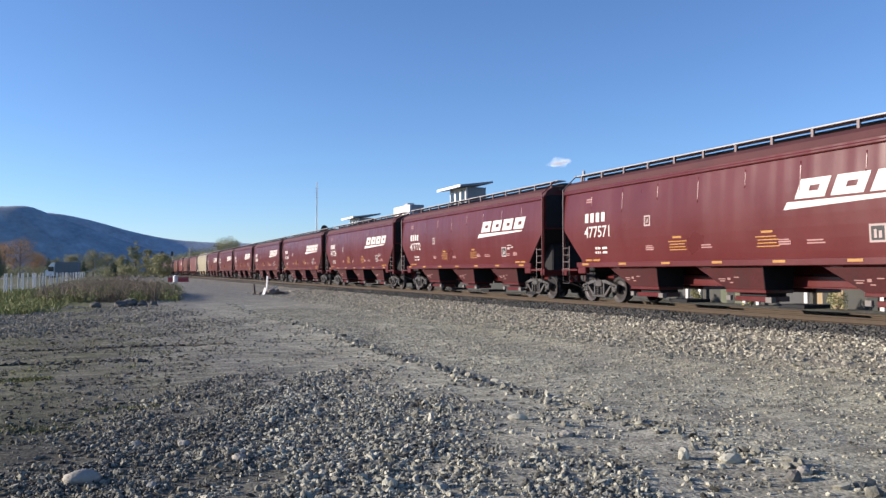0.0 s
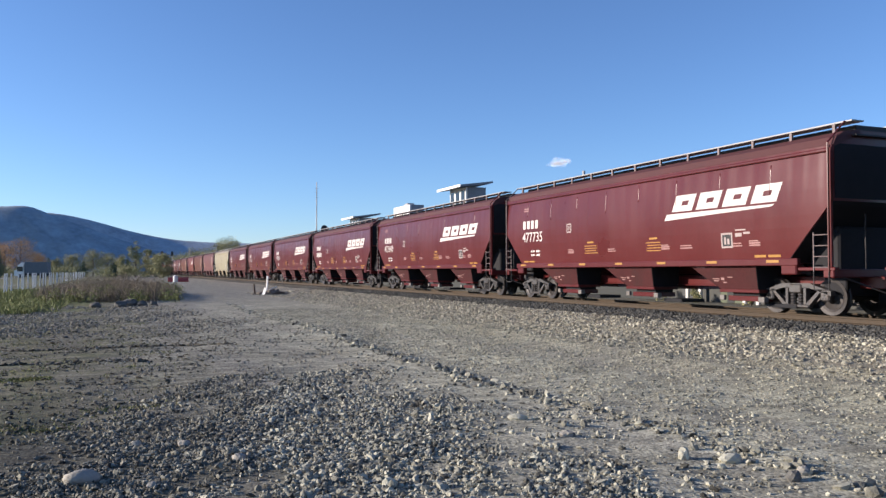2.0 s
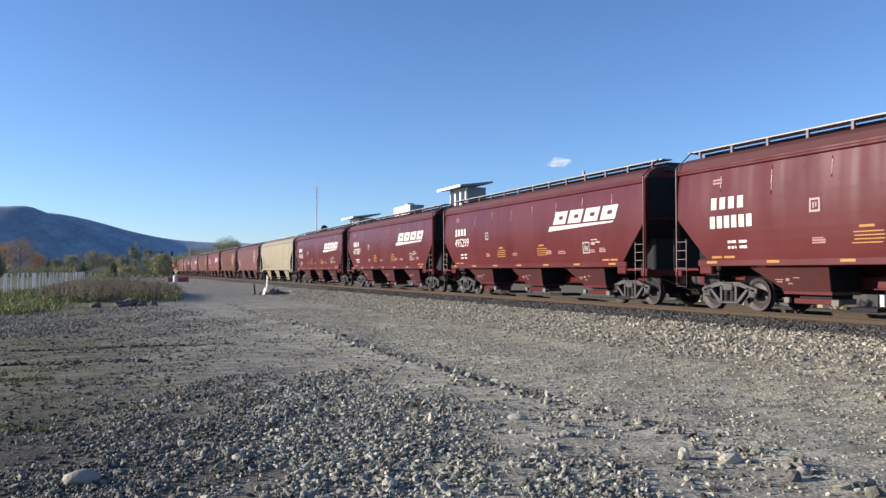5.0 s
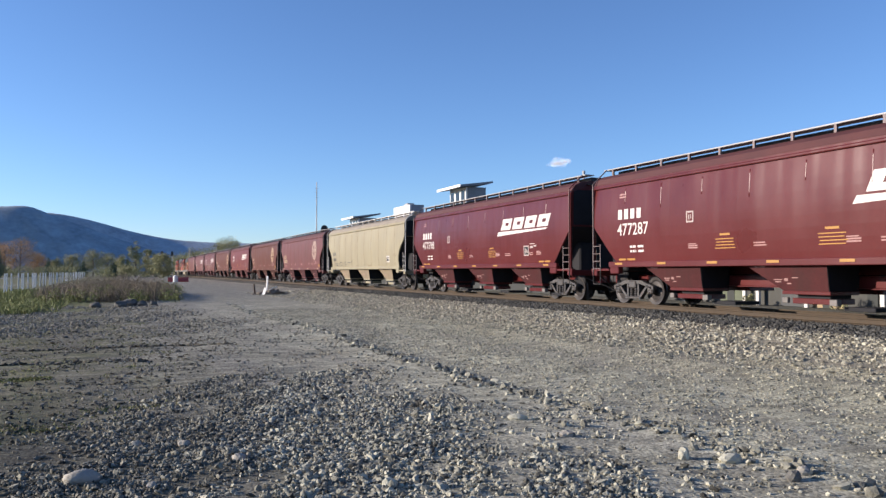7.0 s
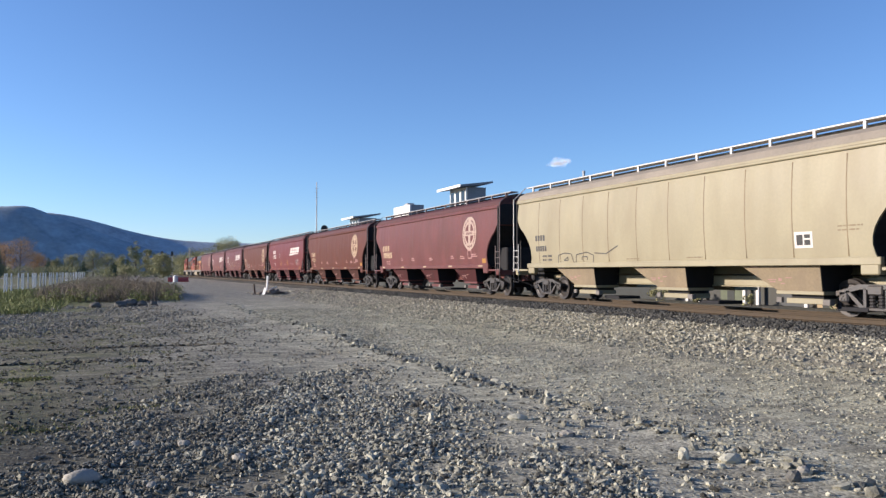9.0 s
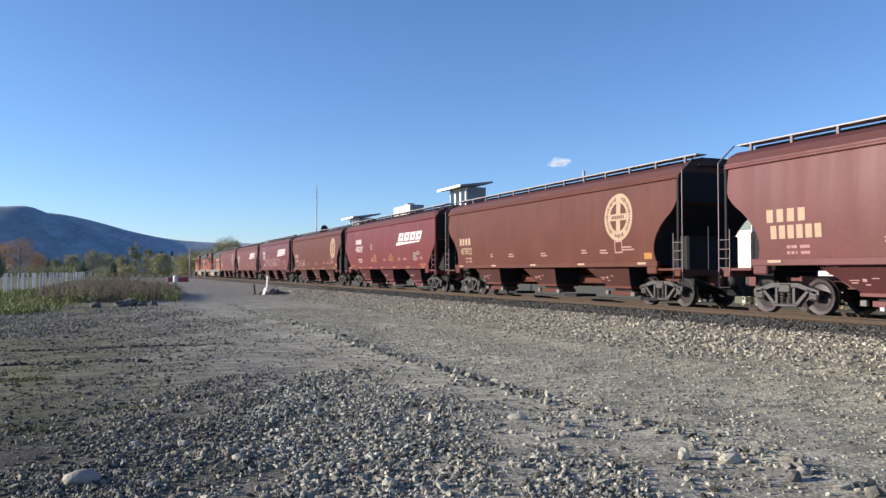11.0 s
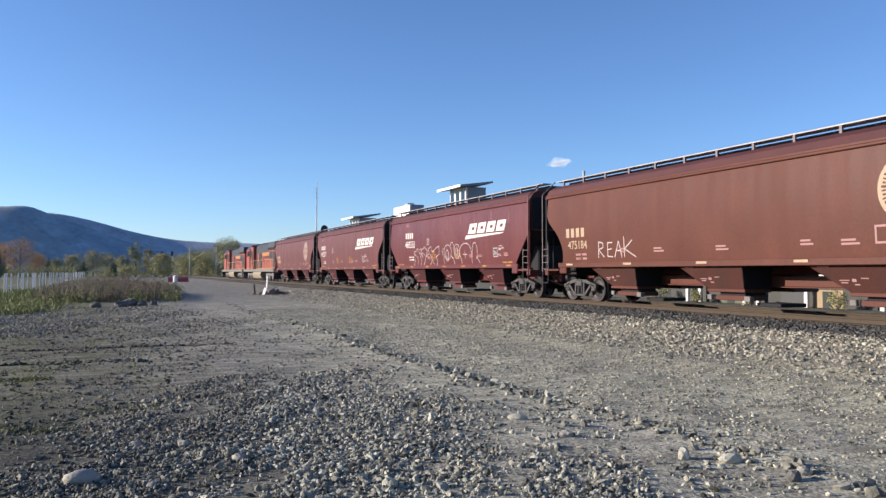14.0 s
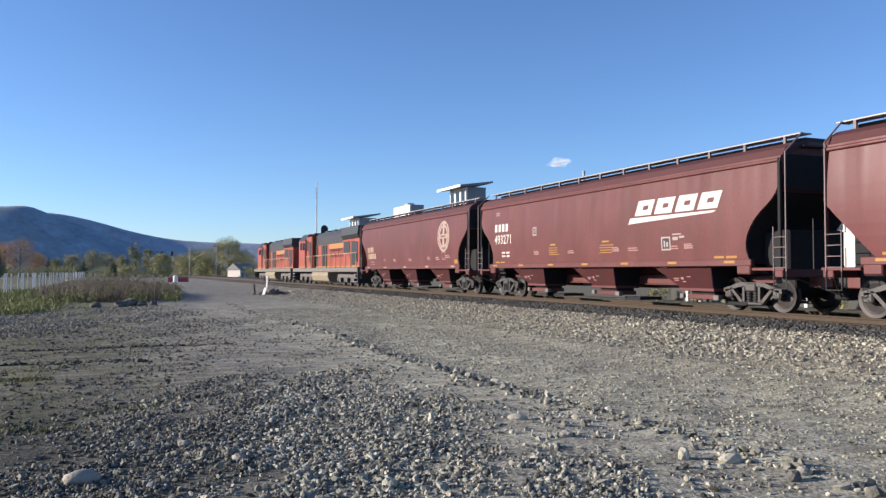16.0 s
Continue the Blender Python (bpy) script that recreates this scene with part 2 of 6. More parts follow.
# near-black for dark gear, and for shade painted on car ends and bays
END_SHADE_BLACK = mat("sooty_black_paint", (0.019, 0.019, 0.021), 0.8, 0, 3, 0.3, 30, 0.1, spec=0.25)
DARK_ROCK = mat("dark_boulder", (0.12, 0.115, 0.10), 0.85, 0, 5, 0.3, 40, 0.4)
GREY_RUBBLE = mat("earthy_rubble", (0.215, 0.202, 0.158), 0.9, 0, 6, 0.25, 60, 0.5, spread=0.5)
DARK_RUBBLE = mat("dark_grey_rubble", (0.158, 0.152, 0.117), 0.85, 0, 6, 0.25, 60, 0.5, spread=0.8)
DUSTY_FRAME = mat("grey_dusty_casting", (0.12, 0.112, 0.105), 0.8, 0, 4, 0.35, 40, 0.3)
BOX_GREY = mat("grey_cargo_box", (0.13, 0.15, 0.17), 0.6, 0, 1.0, 0.15, 20, 0.05)
TRUCK_WHITE = mat("white_truck_paint", (0.8, 0.8, 0.78), 0.4, 0, 1.0, 0.06, 20, 0.02)
GREEN_BAND = mat("grey_green_cladding", (0.16, 0.22, 0.19), 0.7, 0, 2, 0.1, 20, 0.05)
PALE_PAINT = mat("chalky_lettering", (0.34, 0.25, 0.2), 0.6, 0, 6, 0.12, 60, 0.02)
DUSTY_BALLAST = mat("rust_dusted_ballast", (0.098, 0.08, 0.056), 0.9, 0, 6, 0.25, 60, 0.5, spread=0.4)


# ---- ground ----
def smooth(a, b, v):
    u = np.clip((v - a) / (b - a), 0, 1)
    return u * u * (3 - 2 * u)


def ground_z(x, y):
    """Height of the ground: flat yard, a low gravel slope up to the ballast, and the bed of the railway."""
    x, y = np.asarray(x, float), np.asarray(y, float)
    z = 0.16 * smooth(10.0, 15.0, x) + 0.15 * smooth(15.0, 15.8, x) - 0.15 * smooth(18.6, 19.4, x) - 0.16 * smooth(19.4, 24.0, x)
    z = z - 0.95 * smooth(21.0, 30.0, x) * smooth(260.0, 190.0, y)
    near = np.exp(-((y - 12) / 40.0) ** 2)
    z = z + near * (0.018 * np.sin(1.7 * x + 0.6 * y) * np.sin(0.9 * y - 0.7 * x) + 0.012 * np.sin(4.1 * x - 1.3 * y) * np.cos(2.7 * y))
    z = z + 0.02 * np.exp(-((x - 5.0 - 0.25 * np.sin(y * 0.35)) / 0.3) ** 2) * smooth(40, 20, y)   # windrow at the road's edge
    z = z + 0.05 * np.exp(-((x - 9.4) / 0.5) ** 2) * smooth(50, 25, y)
    return z


def graded(lo, a, b, hi, step, n):
    mid = np.arange(a, b, step)
    left = a - (np.geomspace(1, 1 + a - lo, n)[1:] - 1)
    right = b + (np.geomspace(1, 1 + hi - b, n) - 1)
    return np.concatenate([left[::-1], mid, right])


def build_ground():
    xs = graded(-4500, -8, 24, 4500, 0.16, 40)
    ys = graded(-1500, 1, 45, 4700, 0.2, 44)
    gx, gy = np.meshgrid(xs, ys)
    v = np.stack([gx, gy, ground_z(gx, gy)], -1).reshape(-1, 3)
    nx, ny = len(xs), len(ys)
    i = np.arange(nx * ny).reshape(ny, nx)
    f = np.stack([i[:-1, :-1], i[:-1, 1:], i[1:, 1:], i[1:, :-1]], -1).reshape(-1, 4)
    m = bpy.data.materials.new("yard_ground")
    m.use_nodes = True
    n, l = m.node_tree.nodes, m.node_tree.links
    b = n["Principled BSDF"]
    b.inputs["Roughness"].default_value = 0.92
    b.inputs["Specular IOR Level"].default_value = 0.25
    geo = n.new("ShaderNodeNewGeometry")
    sep = n.new("ShaderNodeSeparateXYZ")
    l.new(geo.outputs["Position"], sep.inputs[0])

    def noise_at(scale, detail=6, loc=(0, 0, 0), stretch=(1, 1, 1)):
        mp = n.new("ShaderNodeMapping")
        mp.inputs["Location"].default_value, mp.inputs["Scale"].default_value = loc, stretch
        l.new(geo.outputs["Position"], mp.inputs["Vector"])
        t = n.new("ShaderNodeTexNoise")
        t.inputs["Scale"].default_value, t.inputs["Detail"].default_value = scale, detail
        l.new(mp.outputs[0], t.inputs["Vector"])
        return t.outputs["Fac"]

    def math_node(op, a, c):
        t = n.new("ShaderNodeMath")
        t.operation = op
        for k, val in enumerate((a, c)):
            if isinstance(val, (int, float)):
                t.inputs[k].default_value = val
            else:
                l.new(val, t.inputs[k])
        return t.outputs[0]

    def mix_rgb(fac, a, c, mode="MIX"):
        t = n.new("ShaderNodeMix")
        t.data_type, t.blend_type = "RGBA", mode
        for key, val in (("Factor", fac), ("A", a), ("B", c)):
            sock = t.inputs[key] if key == "Factor" else [s for s in t.inputs if s.name == key and s.type == "RGBA"][0]
            if isinstance(val, tuple):
                sock.default_value = (*val, 1)
            elif isinstance(val, (int, float)):
                sock.default_value = val
            else:
                l.new(val, sock)
        return [s for s in t.outputs if s.type == "RGBA"][0]

    # zones across the yard, with ragged borders
    warp = math_node("MULTIPLY", math_node("SUBTRACT", noise_at(0.5), 0.5), 3.0)
    across = math_node("ADD", sep.outputs["X"], warp)
    mr = n.new("ShaderNodeMapRange")
    mr.inputs["From Min"].default_value, mr.inputs["From Max"].default_value = -10, 20
    l.new(across, mr.inputs["Value"])
    ramp = n.new("ShaderNodeValToRGB")
    stops = [(-10, (0.11, 0.102, 0.052)), (-1, (0.145, 0.135, 0.085)), (1.0, (0.24, 0.227, 0.17)), (4.0, (0.355, 0.338, 0.25)),
             (5.0, (0.39, 0.372, 0.27)), (9.0, (0.395, 0.375, 0.263)), (10.4, (0.40, 0.37, 0.25)), (14.0, (0.34, 0.315, 0.225)), (14.9, (0.058, 0.056, 0.049)), (16.6, (0.09, 0.074, 0.052)), (19.0, (0.09, 0.074, 0.052)), (20, (0.2, 0.19, 0.14))]
    e = ramp.color_ramp.elements
    while len(e) < len(stops):
        e.new(0.5)
    for el, (p, c) in zip(e, stops):
        el.position, el.color = (p + 10) / 30, (*c, 1)
    l.new(mr.outputs[0], ramp.inputs[0])
    col = ramp.outputs[0]
    # meadow beyond the yard on the side away from the track, and past the railway
    meadow = mix_rgb(noise_at(0.12, 5), (0.085, 0.13, 0.03), (0.21, 0.17, 0.085))
    left = n.new("ShaderNodeMapRange")
    left.inputs["From Min"].default_value, left.inputs["From Max"].default_value = 0.0, -1.5
    l.new(math_node("ADD", sep.outputs["X"], math_node("MULTIPLY", math_node("SUBTRACT", noise_at(0.3), 0.5), 3.0)), left.inputs["Value"])
    far = n.new("ShaderNodeMapRange")
    far.inputs["From Min"].default_value, far.inputs["From Max"].default_value = 30, 36
    l.new(sep.outputs["Y"], far.inputs["Value"])
    col = mix_rgb(math_node("MULTIPLY", left.outputs[0], far.outputs[0]), col, meadow)
    beyond = n.new("ShaderNodeMapRange")
    beyond.inputs["From Min"].default_value, beyond.inputs["From Max"].default_value = 24, 30
    l.new(sep.outputs["X"], beyond.inputs["Value"])
    col = mix_rgb(beyond.outputs[0], col, mix_rgb(noise_at(0.4, 5), (0.05, 0.055, 0.035), (0.10, 0.09, 0.065)))
    # sparse moss in the dirt close to the left
    moss = n.new("ShaderNodeMapRange")
    moss.inputs["From Min"].default_value, moss.inputs["From Max"].default_value = 0.48, 0.66
    l.new(noise_at(0.8, 7, (4, 9, 0)), moss.inputs["Value"])
    dirt = n.new("ShaderNodeMapRange")
    dirt.inputs["From Min"].default_value, dirt.inputs["From Max"].default_value = 1.5, -1.0
    l.new(sep.outputs["X"], dirt.inputs["Value"])
    col = mix_rgb(math_node("MULTIPLY", math_node("MULTIPLY", moss.outputs[0], dirt.outputs[0]), 0.75), col, (0.105, 0.115, 0.04))
    # thin dark streaks of sod across the dirt
    streak = n.new("ShaderNodeMapRange")
    streak.inputs["From Min"].default_value, streak.inputs["From Max"].default_value = 0.51, 0.6
    l.new(noise_at(1.0, 7, (2, 7, 0), (0.45, 3.0, 1)), streak.inputs["Value"])
    bare = n.new("ShaderNodeMapRange")
    bare.inputs["From Min"].default_value, bare.inputs["From Max"].default_value = 3.6, 1.2
    l.new(across, bare.inputs["Value"])
    col = mix_rgb(math_node("MULTIPLY", math_node("MULTIPLY", streak.outputs[0], bare.outputs[0]), 0.55), col, (0.065, 0.062, 0.04))
    # wheel ruts along the road
    rut = n.new("ShaderNodeMapRange")
    rut.inputs["From Min"].default_value, rut.inputs["From Max"].default_value = 0.45, 0.7
    l.new(noise_at(1.0, 5, (0, 0, 0), (1.1, 0.12, 1)), rut.inputs["Value"])
    col = mix_rgb(math_node("MULTIPLY", rut.outputs[0], 0.4), col, (0.20, 0.185, 0.165))
    # dark soil under the rubble close by, with the stones' shade painted in
    nearby = n.new("ShaderNodeMapRange")
    nearby.inputs["From Min"].default_value, nearby.inputs["From Max"].default_value = 12.0, 7.5
    l.new(math_node("ADD", sep.outputs["Y"], math_node("MULTIPLY", warp, 1.5)), nearby.inputs["Value"])
    inside = n.new("ShaderNodeMapRange")
    inside.inputs["From Min"].default_value, inside.inputs["From Max"].default_value = 1.9, 0.4
    l.new(across, inside.inputs["Value"])
    col = mix_rgb(math_node("MULTIPLY", math_node("MULTIPLY", nearby.outputs[0], inside.outputs[0]), 0.7), col, (0.065, 0.062, 0.046))
    # farther along, the yard is packed darker
    along = n.new("ShaderNodeMapRange")
    along.inputs["From Min"].default_value, along.inputs["From Max"].default_value = 22, 55
    l.new(math_node("ADD", sep.outputs["Y"], math_node("MULTIPLY", warp, 6.0)), along.inputs["Value"])
    yard = n.new("ShaderNodeMapRange")
    yard.inputs["From Min"].default_value, yard.inputs["From Max"].default_value = 0.0, 3.0
    l.new(sep.outputs["X"], yard.inputs["Value"])
    edge = n.new("ShaderNodeMapRange")
    edge.inputs["From Min"].default_value, edge.inputs["From Max"].default_value = 14.5, 13.5
    l.new(sep.outputs["X"], edge.inputs["Value"])
    col = mix_rgb(math_node("MULTIPLY", math_node("MULTIPLY", math_node("MULTIPLY", along.outputs[0], yard.outputs[0]), edge.outputs[0]), 0.85), col, (0.185, 0.18, 0.156))
    # pebbles
    vor = n.new("ShaderNodeTexVoronoi")
    vor.inputs["Scale"].default_value = 34
    l.new(geo.outputs["Position"], vor.inputs["Vector"])
    peb = n.new("ShaderNodeMapRange")
    peb.inputs["To Min"].default_value, peb.inputs["To Max"].default_value = 0.55, 1.4
    hsv = n.new("ShaderNodeSeparateColor")
    l.new(vor.outputs["Color"], hsv.inputs[0])
    l.new(hsv.outputs[0], peb.inputs["Value"])
    fine = n.new("ShaderNodeMapRange")
    fine.inputs["From Min"].default_value, fine.inputs["From Max"].default_value = 0.3, 0.7
    fine.inputs["To Min"].default_value, fine.inputs["To Max"].default_value = 0.7, 1.25
    l.new(noise_at(60, 3), fine.inputs["Value"])
    large = n.new("ShaderNodeMapRange")
    large.inputs["From Min"].default_value, large.inputs["From Max"].default_value = 0.3, 0.7
    large.inputs["To Min"].default_value, large.inputs["To Max"].default_value = 0.8, 1.15
    l.new(noise_at(0.7, 8, (3, 1, 0)), large.inputs["Value"])
    sc = n.new("ShaderNodeVectorMath")
    sc.operation = "SCALE"
    l.new(col, sc.inputs[0])
    patch = n.new("ShaderNodeMapRange")
    patch.inputs["From Min"].default_value, patch.inputs["From Max"].default_value = 0.32, 0.68
    patch.inputs["To Min"].default_value, patch.inputs["To Max"].default_value = 0.68, 1.3
    l.new(noise_at(2.6, 8, (1, 5, 0), (0.6, 1.5, 1)), patch.inputs["Value"])
    l.new(math_node("MULTIPLY", math_node("MULTIPLY", math_node("MULTIPLY", peb.outputs[0], fine.outputs[0]), large.outputs[0]), patch.outputs[0]), sc.inputs["Scale"])
    l.new(sc.outputs[0], b.inputs["Base Color"])
    bp = n.new("ShaderNodeBump")
    bp.inputs["Strength"].default_value, bp.inputs["Distance"].default_value = 0.4, 0.02
    l.new(math_node("ADD", math_node("MULTIPLY", vor.outputs["Distance"], -0.6), noise_at(9, 8)), bp.inputs["Height"])
    l.new(bp.outputs[0], b.inputs["Normal"])
    ob = new("ground", fast_mesh("ground", v, f, m, True))
    tagged(ob, "grey-brown gravel yard with packed wheel ruts and sparse grass", "ground", kind="structure")


def ico():
    bm = bmesh.new()
    bmesh.ops.create_icosphere(bm, subdivisions=1, radius=1)
    v = np.array([p.co[:] for p in bm.verts])
    f = np.array([[q.index for q in p.verts] for p in bm.faces])
    bm.free()
    return v, f


def stones(name, pts, size, material, label, flat=0.75, sink=0.22):
    """Loose stones: one jittered, turned and squashed block each, joined."""
    v0, f0 = ico()
    rng = np.random.default_rng(len(pts) + 7)
    n = len(pts)
    s = size[:, None, None] * (0.45 + 1.1 * rng.random((n, 1, 3))) * np.array([1, 1, flat])
    jit = 1 + 0.72 * (rng.random((n, len(v0), 1)) - 0.5)
    v = v0[None] * jit * s
    a = rng.random(n) * math.tau
    tilt = (rng.random(n) - 0.5) * 1.0
    ct, st = np.cos(tilt)[:, None], np.sin(tilt)[:, None]
    x, y, z = v[..., 0], v[..., 1], v[..., 2]
    y, z = y * ct - z * st, y * st + z * ct
    ca, sa = np.cos(a)[:, None], np.sin(a)[:, None]
    v = np.stack([x * ca - y * sa, x * sa + y * ca, z], -1)
    base = np.stack([pts[:, 0], pts[:, 1], ground_z(pts[:, 0], pts[:, 1]) + size * flat * (1 - 2 * sink) * 0.7], -1)
    v = (v + base[:, None]).reshape(-1, 3)
    f = (f0[None] + (np.arange(n) * len(v0))[:, None, None]).reshape(-1, 3)
    return tagged(new(name, fast_mesh(name, v, f, material)), label, "gravel", kind="stuff")


def lumps(x, y, k=1.0):
    return 0.5 + 0.25 * (np.sin(1.9 * k * x + 0.7 * y) * np.cos(1.3 * k * y - 0.4 * x) + np.sin(3.7 * x * k - 2.1 * y * k))


def scatter(rng, n, x0, x1, y0, y1, keep=None):
    p = np.stack([rng.uniform(x0, x1, n), rng.uniform(y0, y1, n)], -1)
    # thinning out gently beside the stretch that the yard is crossed in
    ok = rng.random(n) < np.clip((p[:, 1] - 0.76 * p[:, 0] + 1.2) / 2.5 + 1, 0, 1) * np.clip((p[:, 0] + 0.16 * p[:, 1] + 0.8) / 2.0 + 1, 0, 1)
    if keep is not None:
        ok &= rng.random(n) < keep(p[:, 0], p[:, 1])
    return p[ok]


def build_stones():
    rng = np.random.default_rng(3)
    def heaped(x, y):
        across = 0.925 * x - 0.38 * y + 0.25 * np.sin(y * 2.3) + 0.15 * np.sin(x * 5.1)
        return np.clip(1.6 - (y - 4) / 6.5, 0.05, 1) * np.clip(lumps(x, y, 0.8) * 1.4 + 0.15, 0.25, 1) * np.clip(lumps(x * 1.3 + 2, y * 1.3, 1.9) * 2.4 - 0.35, 0.22, 1) * np.clip((across + 3.75) / 0.6, 0.04, 1) * np.clip((4.4 - x + 0.3 * np.sin(y * 1.7)) / 1.6, 0.06, 1) * np.clip(1.1 - 0.4 * smooth(0.9, 2.0, x - 0.25 * (y - 6)), 0.4, 1)
    p = scatter(rng, 175000, -3.2, 5.2, 2.5, 12.5, heaped)
    heap = p[:, 0] - 0.25 * (p[:, 1] - 6) < 0.75 + 0.25 * np.sin(p[:, 1] * 4.0)
    q = p[heap]
    stones("dark_rubble", q, 0.009 + 0.017 * rng.random(len(q)) ** 2.5, DARK_RUBBLE, "heap of loose dark grey crushed rubble", 0.8, 0.1)
    p = p[~heap]
    stones("rubble", p, 0.009 + 0.019 * rng.random(len(p)) ** 2.8, RUBBLE, "loose grey crushed rubble lying on the yard", 0.8, 0.1)
    p = scatter(rng, 5200, 0.2, 4.7, 5.0, 10.5, lambda x, y: np.clip(lumps(x, y, 0.9) * 3 - 1.6, 0.0, 1) * 0.5)
    stones("broken_stones", p, 0.013 + 0.03 * rng.random(len(p)) ** 2.6, RUBBLE, "broken grey stones heaped over the finer rubble", 0.8, 0.1)
    p = scatter(rng, 26000, 4.0, 6.2, 3.0, 40.0, lambda x, y: np.exp(-((x - 4.95 - 0.15 * np.sin(y * 0.35)) / 0.17) ** 2) * np.clip(1.4 - y / 40, 0.3, 1) * 0.4)
    stones("windrow_stones", p, 0.013 + 0.042 * rng.random(len(p)) ** 2.4, RUBBLE, "row of loose stones along the road's edge")
    p = scatter(rng, 60000, 5.0, 11.2, 3.5, 34.0, lambda x, y: np.clip(0.3 + lumps(x, y) * 0.6, 0, 1))
    stones("road_stones", p, 0.007 + 0.016 * rng.random(len(p)) ** 2.4, ROAD_STONE, "small stones strewn over the packed gravel road")
    p = scatter(rng, 44000, 8.6, 15.1, 6.0, 62.0, lambda x, y: np.clip((x - 9.6 + 0.03 * (y - 10) + 0.4 * np.sin(y * 0.5)) / 2.0, 0.03, 1) * np.clip(1.25 - y / 60, 0.25, 1) * np.clip(0.45 + lumps(x, y, 0.5) * 0.7, 0, 1))
    stones("pale_gravel", p, 0.017 + 0.03 * rng.random(len(p)) ** 1.6, GRAVEL, "pale crushed gravel on the slope beside the railway")
    p = scatter(rng, 12000, 15.95, 18.6, 9.0, 50.0, lambda x, y: np.clip(1.4 - y / 50, 0.2, 1) * (np.abs(((y + 60) / 0.52 + 0.5) % 1 - 0.5) > 0.24))
    stones("dusty_ballast", p, 0.022 + 0.024 * rng.random(len(p)), DUSTY_BALLAST, "rust-dusted ballast stones between the sleepers")
    p = scatter(rng, 21000, 14.85, 16.0, 9.0, 62.0, lambda x, y: np.clip(1.4 - y / 60, 0.2, 1) * np.clip((x - 14.8) / 0.5, 0.2, 1))
    stones("dark_ballast", p, 0.026 + 0.03 * rng.random(len(p)), BALLAST, "dark grey ballast stones around the sleepers")
    p = scatter(rng, 42000, -7.0, 5.0, 8.0, 28.0, lambda x, y: np.clip(lumps(x, y, 0.9) * 1.3 - 0.3, 0.08, 1) * (0.3 + 0.4 * smooth(-1.0, 2.5, x)))
    stones("dirt_stones", p, 0.009 + 0.022 * rng.random(len(p)) ** 2.5, GREY_RUBBLE, "scattered grey stones on the dirt")
    p = np.concatenate([scatter(rng, 3500, -7.0, 2.4, 17.2, 19.2, lambda x, y: np.exp(-((y - 18.0 + 0.095 * x - 0.12 * np.sin(x * 1.9)) / 0.09) ** 2)), scatter(rng, 3000, -7.0, 0.5, 14.0, 16.5, lambda x, y: 0.6 * np.exp(-((y - 15.3 + 0.1 * x - 0.2 * np.sin(x * 1.3)) / 0.10) ** 2))])
    stones("sod_clods", p, 0.022 + 0.05 * rng.random(len(p)), SOIL, "thin dark lines of broken sod across the dirt", 0.4)
    p = scatter(rng, 11000, -7.0, 2.6, 7.5, 26.0, lambda x, y: np.clip(lumps(x * 0.6, y * 1.6, 0.7) * 2.2 - 0.9, 0.04, 1) * np.clip((2.6 - x) / 2.0, 0, 1) * np.clip((-2.4 - 0.925 * x + 0.38 * y) / 0.8, 0, 1))
    stones("clods", p, 0.012 + 0.03 * rng.random(len(p)) ** 2, SOIL, "small dark clods of earth strewn over the dirt", 0.5)
    p = scatter(rng, 34000, -5.5, 4.5, 21.0, 40.0, lambda x, y: np.clip(lumps(x, y, 0.4) * 1.4 - 0.2, 0.08, 1) * np.clip((4.2 - x - 0.06 * (y - 21)) / 2.5, 0.04, 1) * np.clip((y - 20.5) / 3.5, 0.1, 1))
    stones("far_rubble", p, 0.013 + 0.032 * rng.random(len(p)) ** 3, GREY_RUBBLE, "low spread of grey broken stone before the weeds")


# ---- railway ----
def build_track():
    prof = [(-0.075, 0), (0.075, 0), (0.075, 0.012), (0.012, 0.035), (0.009, 0.125), (0.036, 0.135), (0.036, 0.168), (0.028, 0.176), (-0.028, 0.176), (-0.036, 0.168), (-0.036, 0.135), (-0.009, 0.125), (-0.012, 0.035), (-0.075, 0.012)]
    for side in (-1, 1):
        bm = bmesh.new()
        loft(bm, [[(TRACK_X + side * 0.755 + x, y, RAIL_Z - 0.176 + z) for x, z in prof] for y in (-120, 30, 700)])
        single("rail", bm, RAIL_STEEL, "rust-brown steel rail with a worn running surface", "rail", group="rails of the track", kind="structure")
    bed = tagged(new("sleepers"), "weathered dark wooden sleepers half buried in ballast", "sleepers", kind="structure")
    rng = random.Random(5)
    bm = bmesh.new()
    box(bm, -1.3, 1.3, -0.115, 0.115, -0.17, 0, 0.012)
    me = mesh_of("sleeper", bm, TIE_WOOD)
    bm = bmesh.new()
    for k in range(1100):
        y = -60 + k * 0.52
        if 6 < y < 110:
            o = new("sleeper", me)
            o.parent = bed
            o.matrix_basis = pose(TRACK_X + rng.uniform(-0.06, 0.06), y, RAIL_Z - 0.178, 0, rng.uniform(-0.3, 0.3), rng.uniform(-1, 1))
        else:
            box(bm, TRACK_X - 1.3, TRACK_X + 1.3, y - 0.115, y + 0.115, RAIL_Z - 0.34, RAIL_Z - 0.18)
    tagged(part("far_sleepers", bm, TIE_WOOD, bed), kind="stuff")


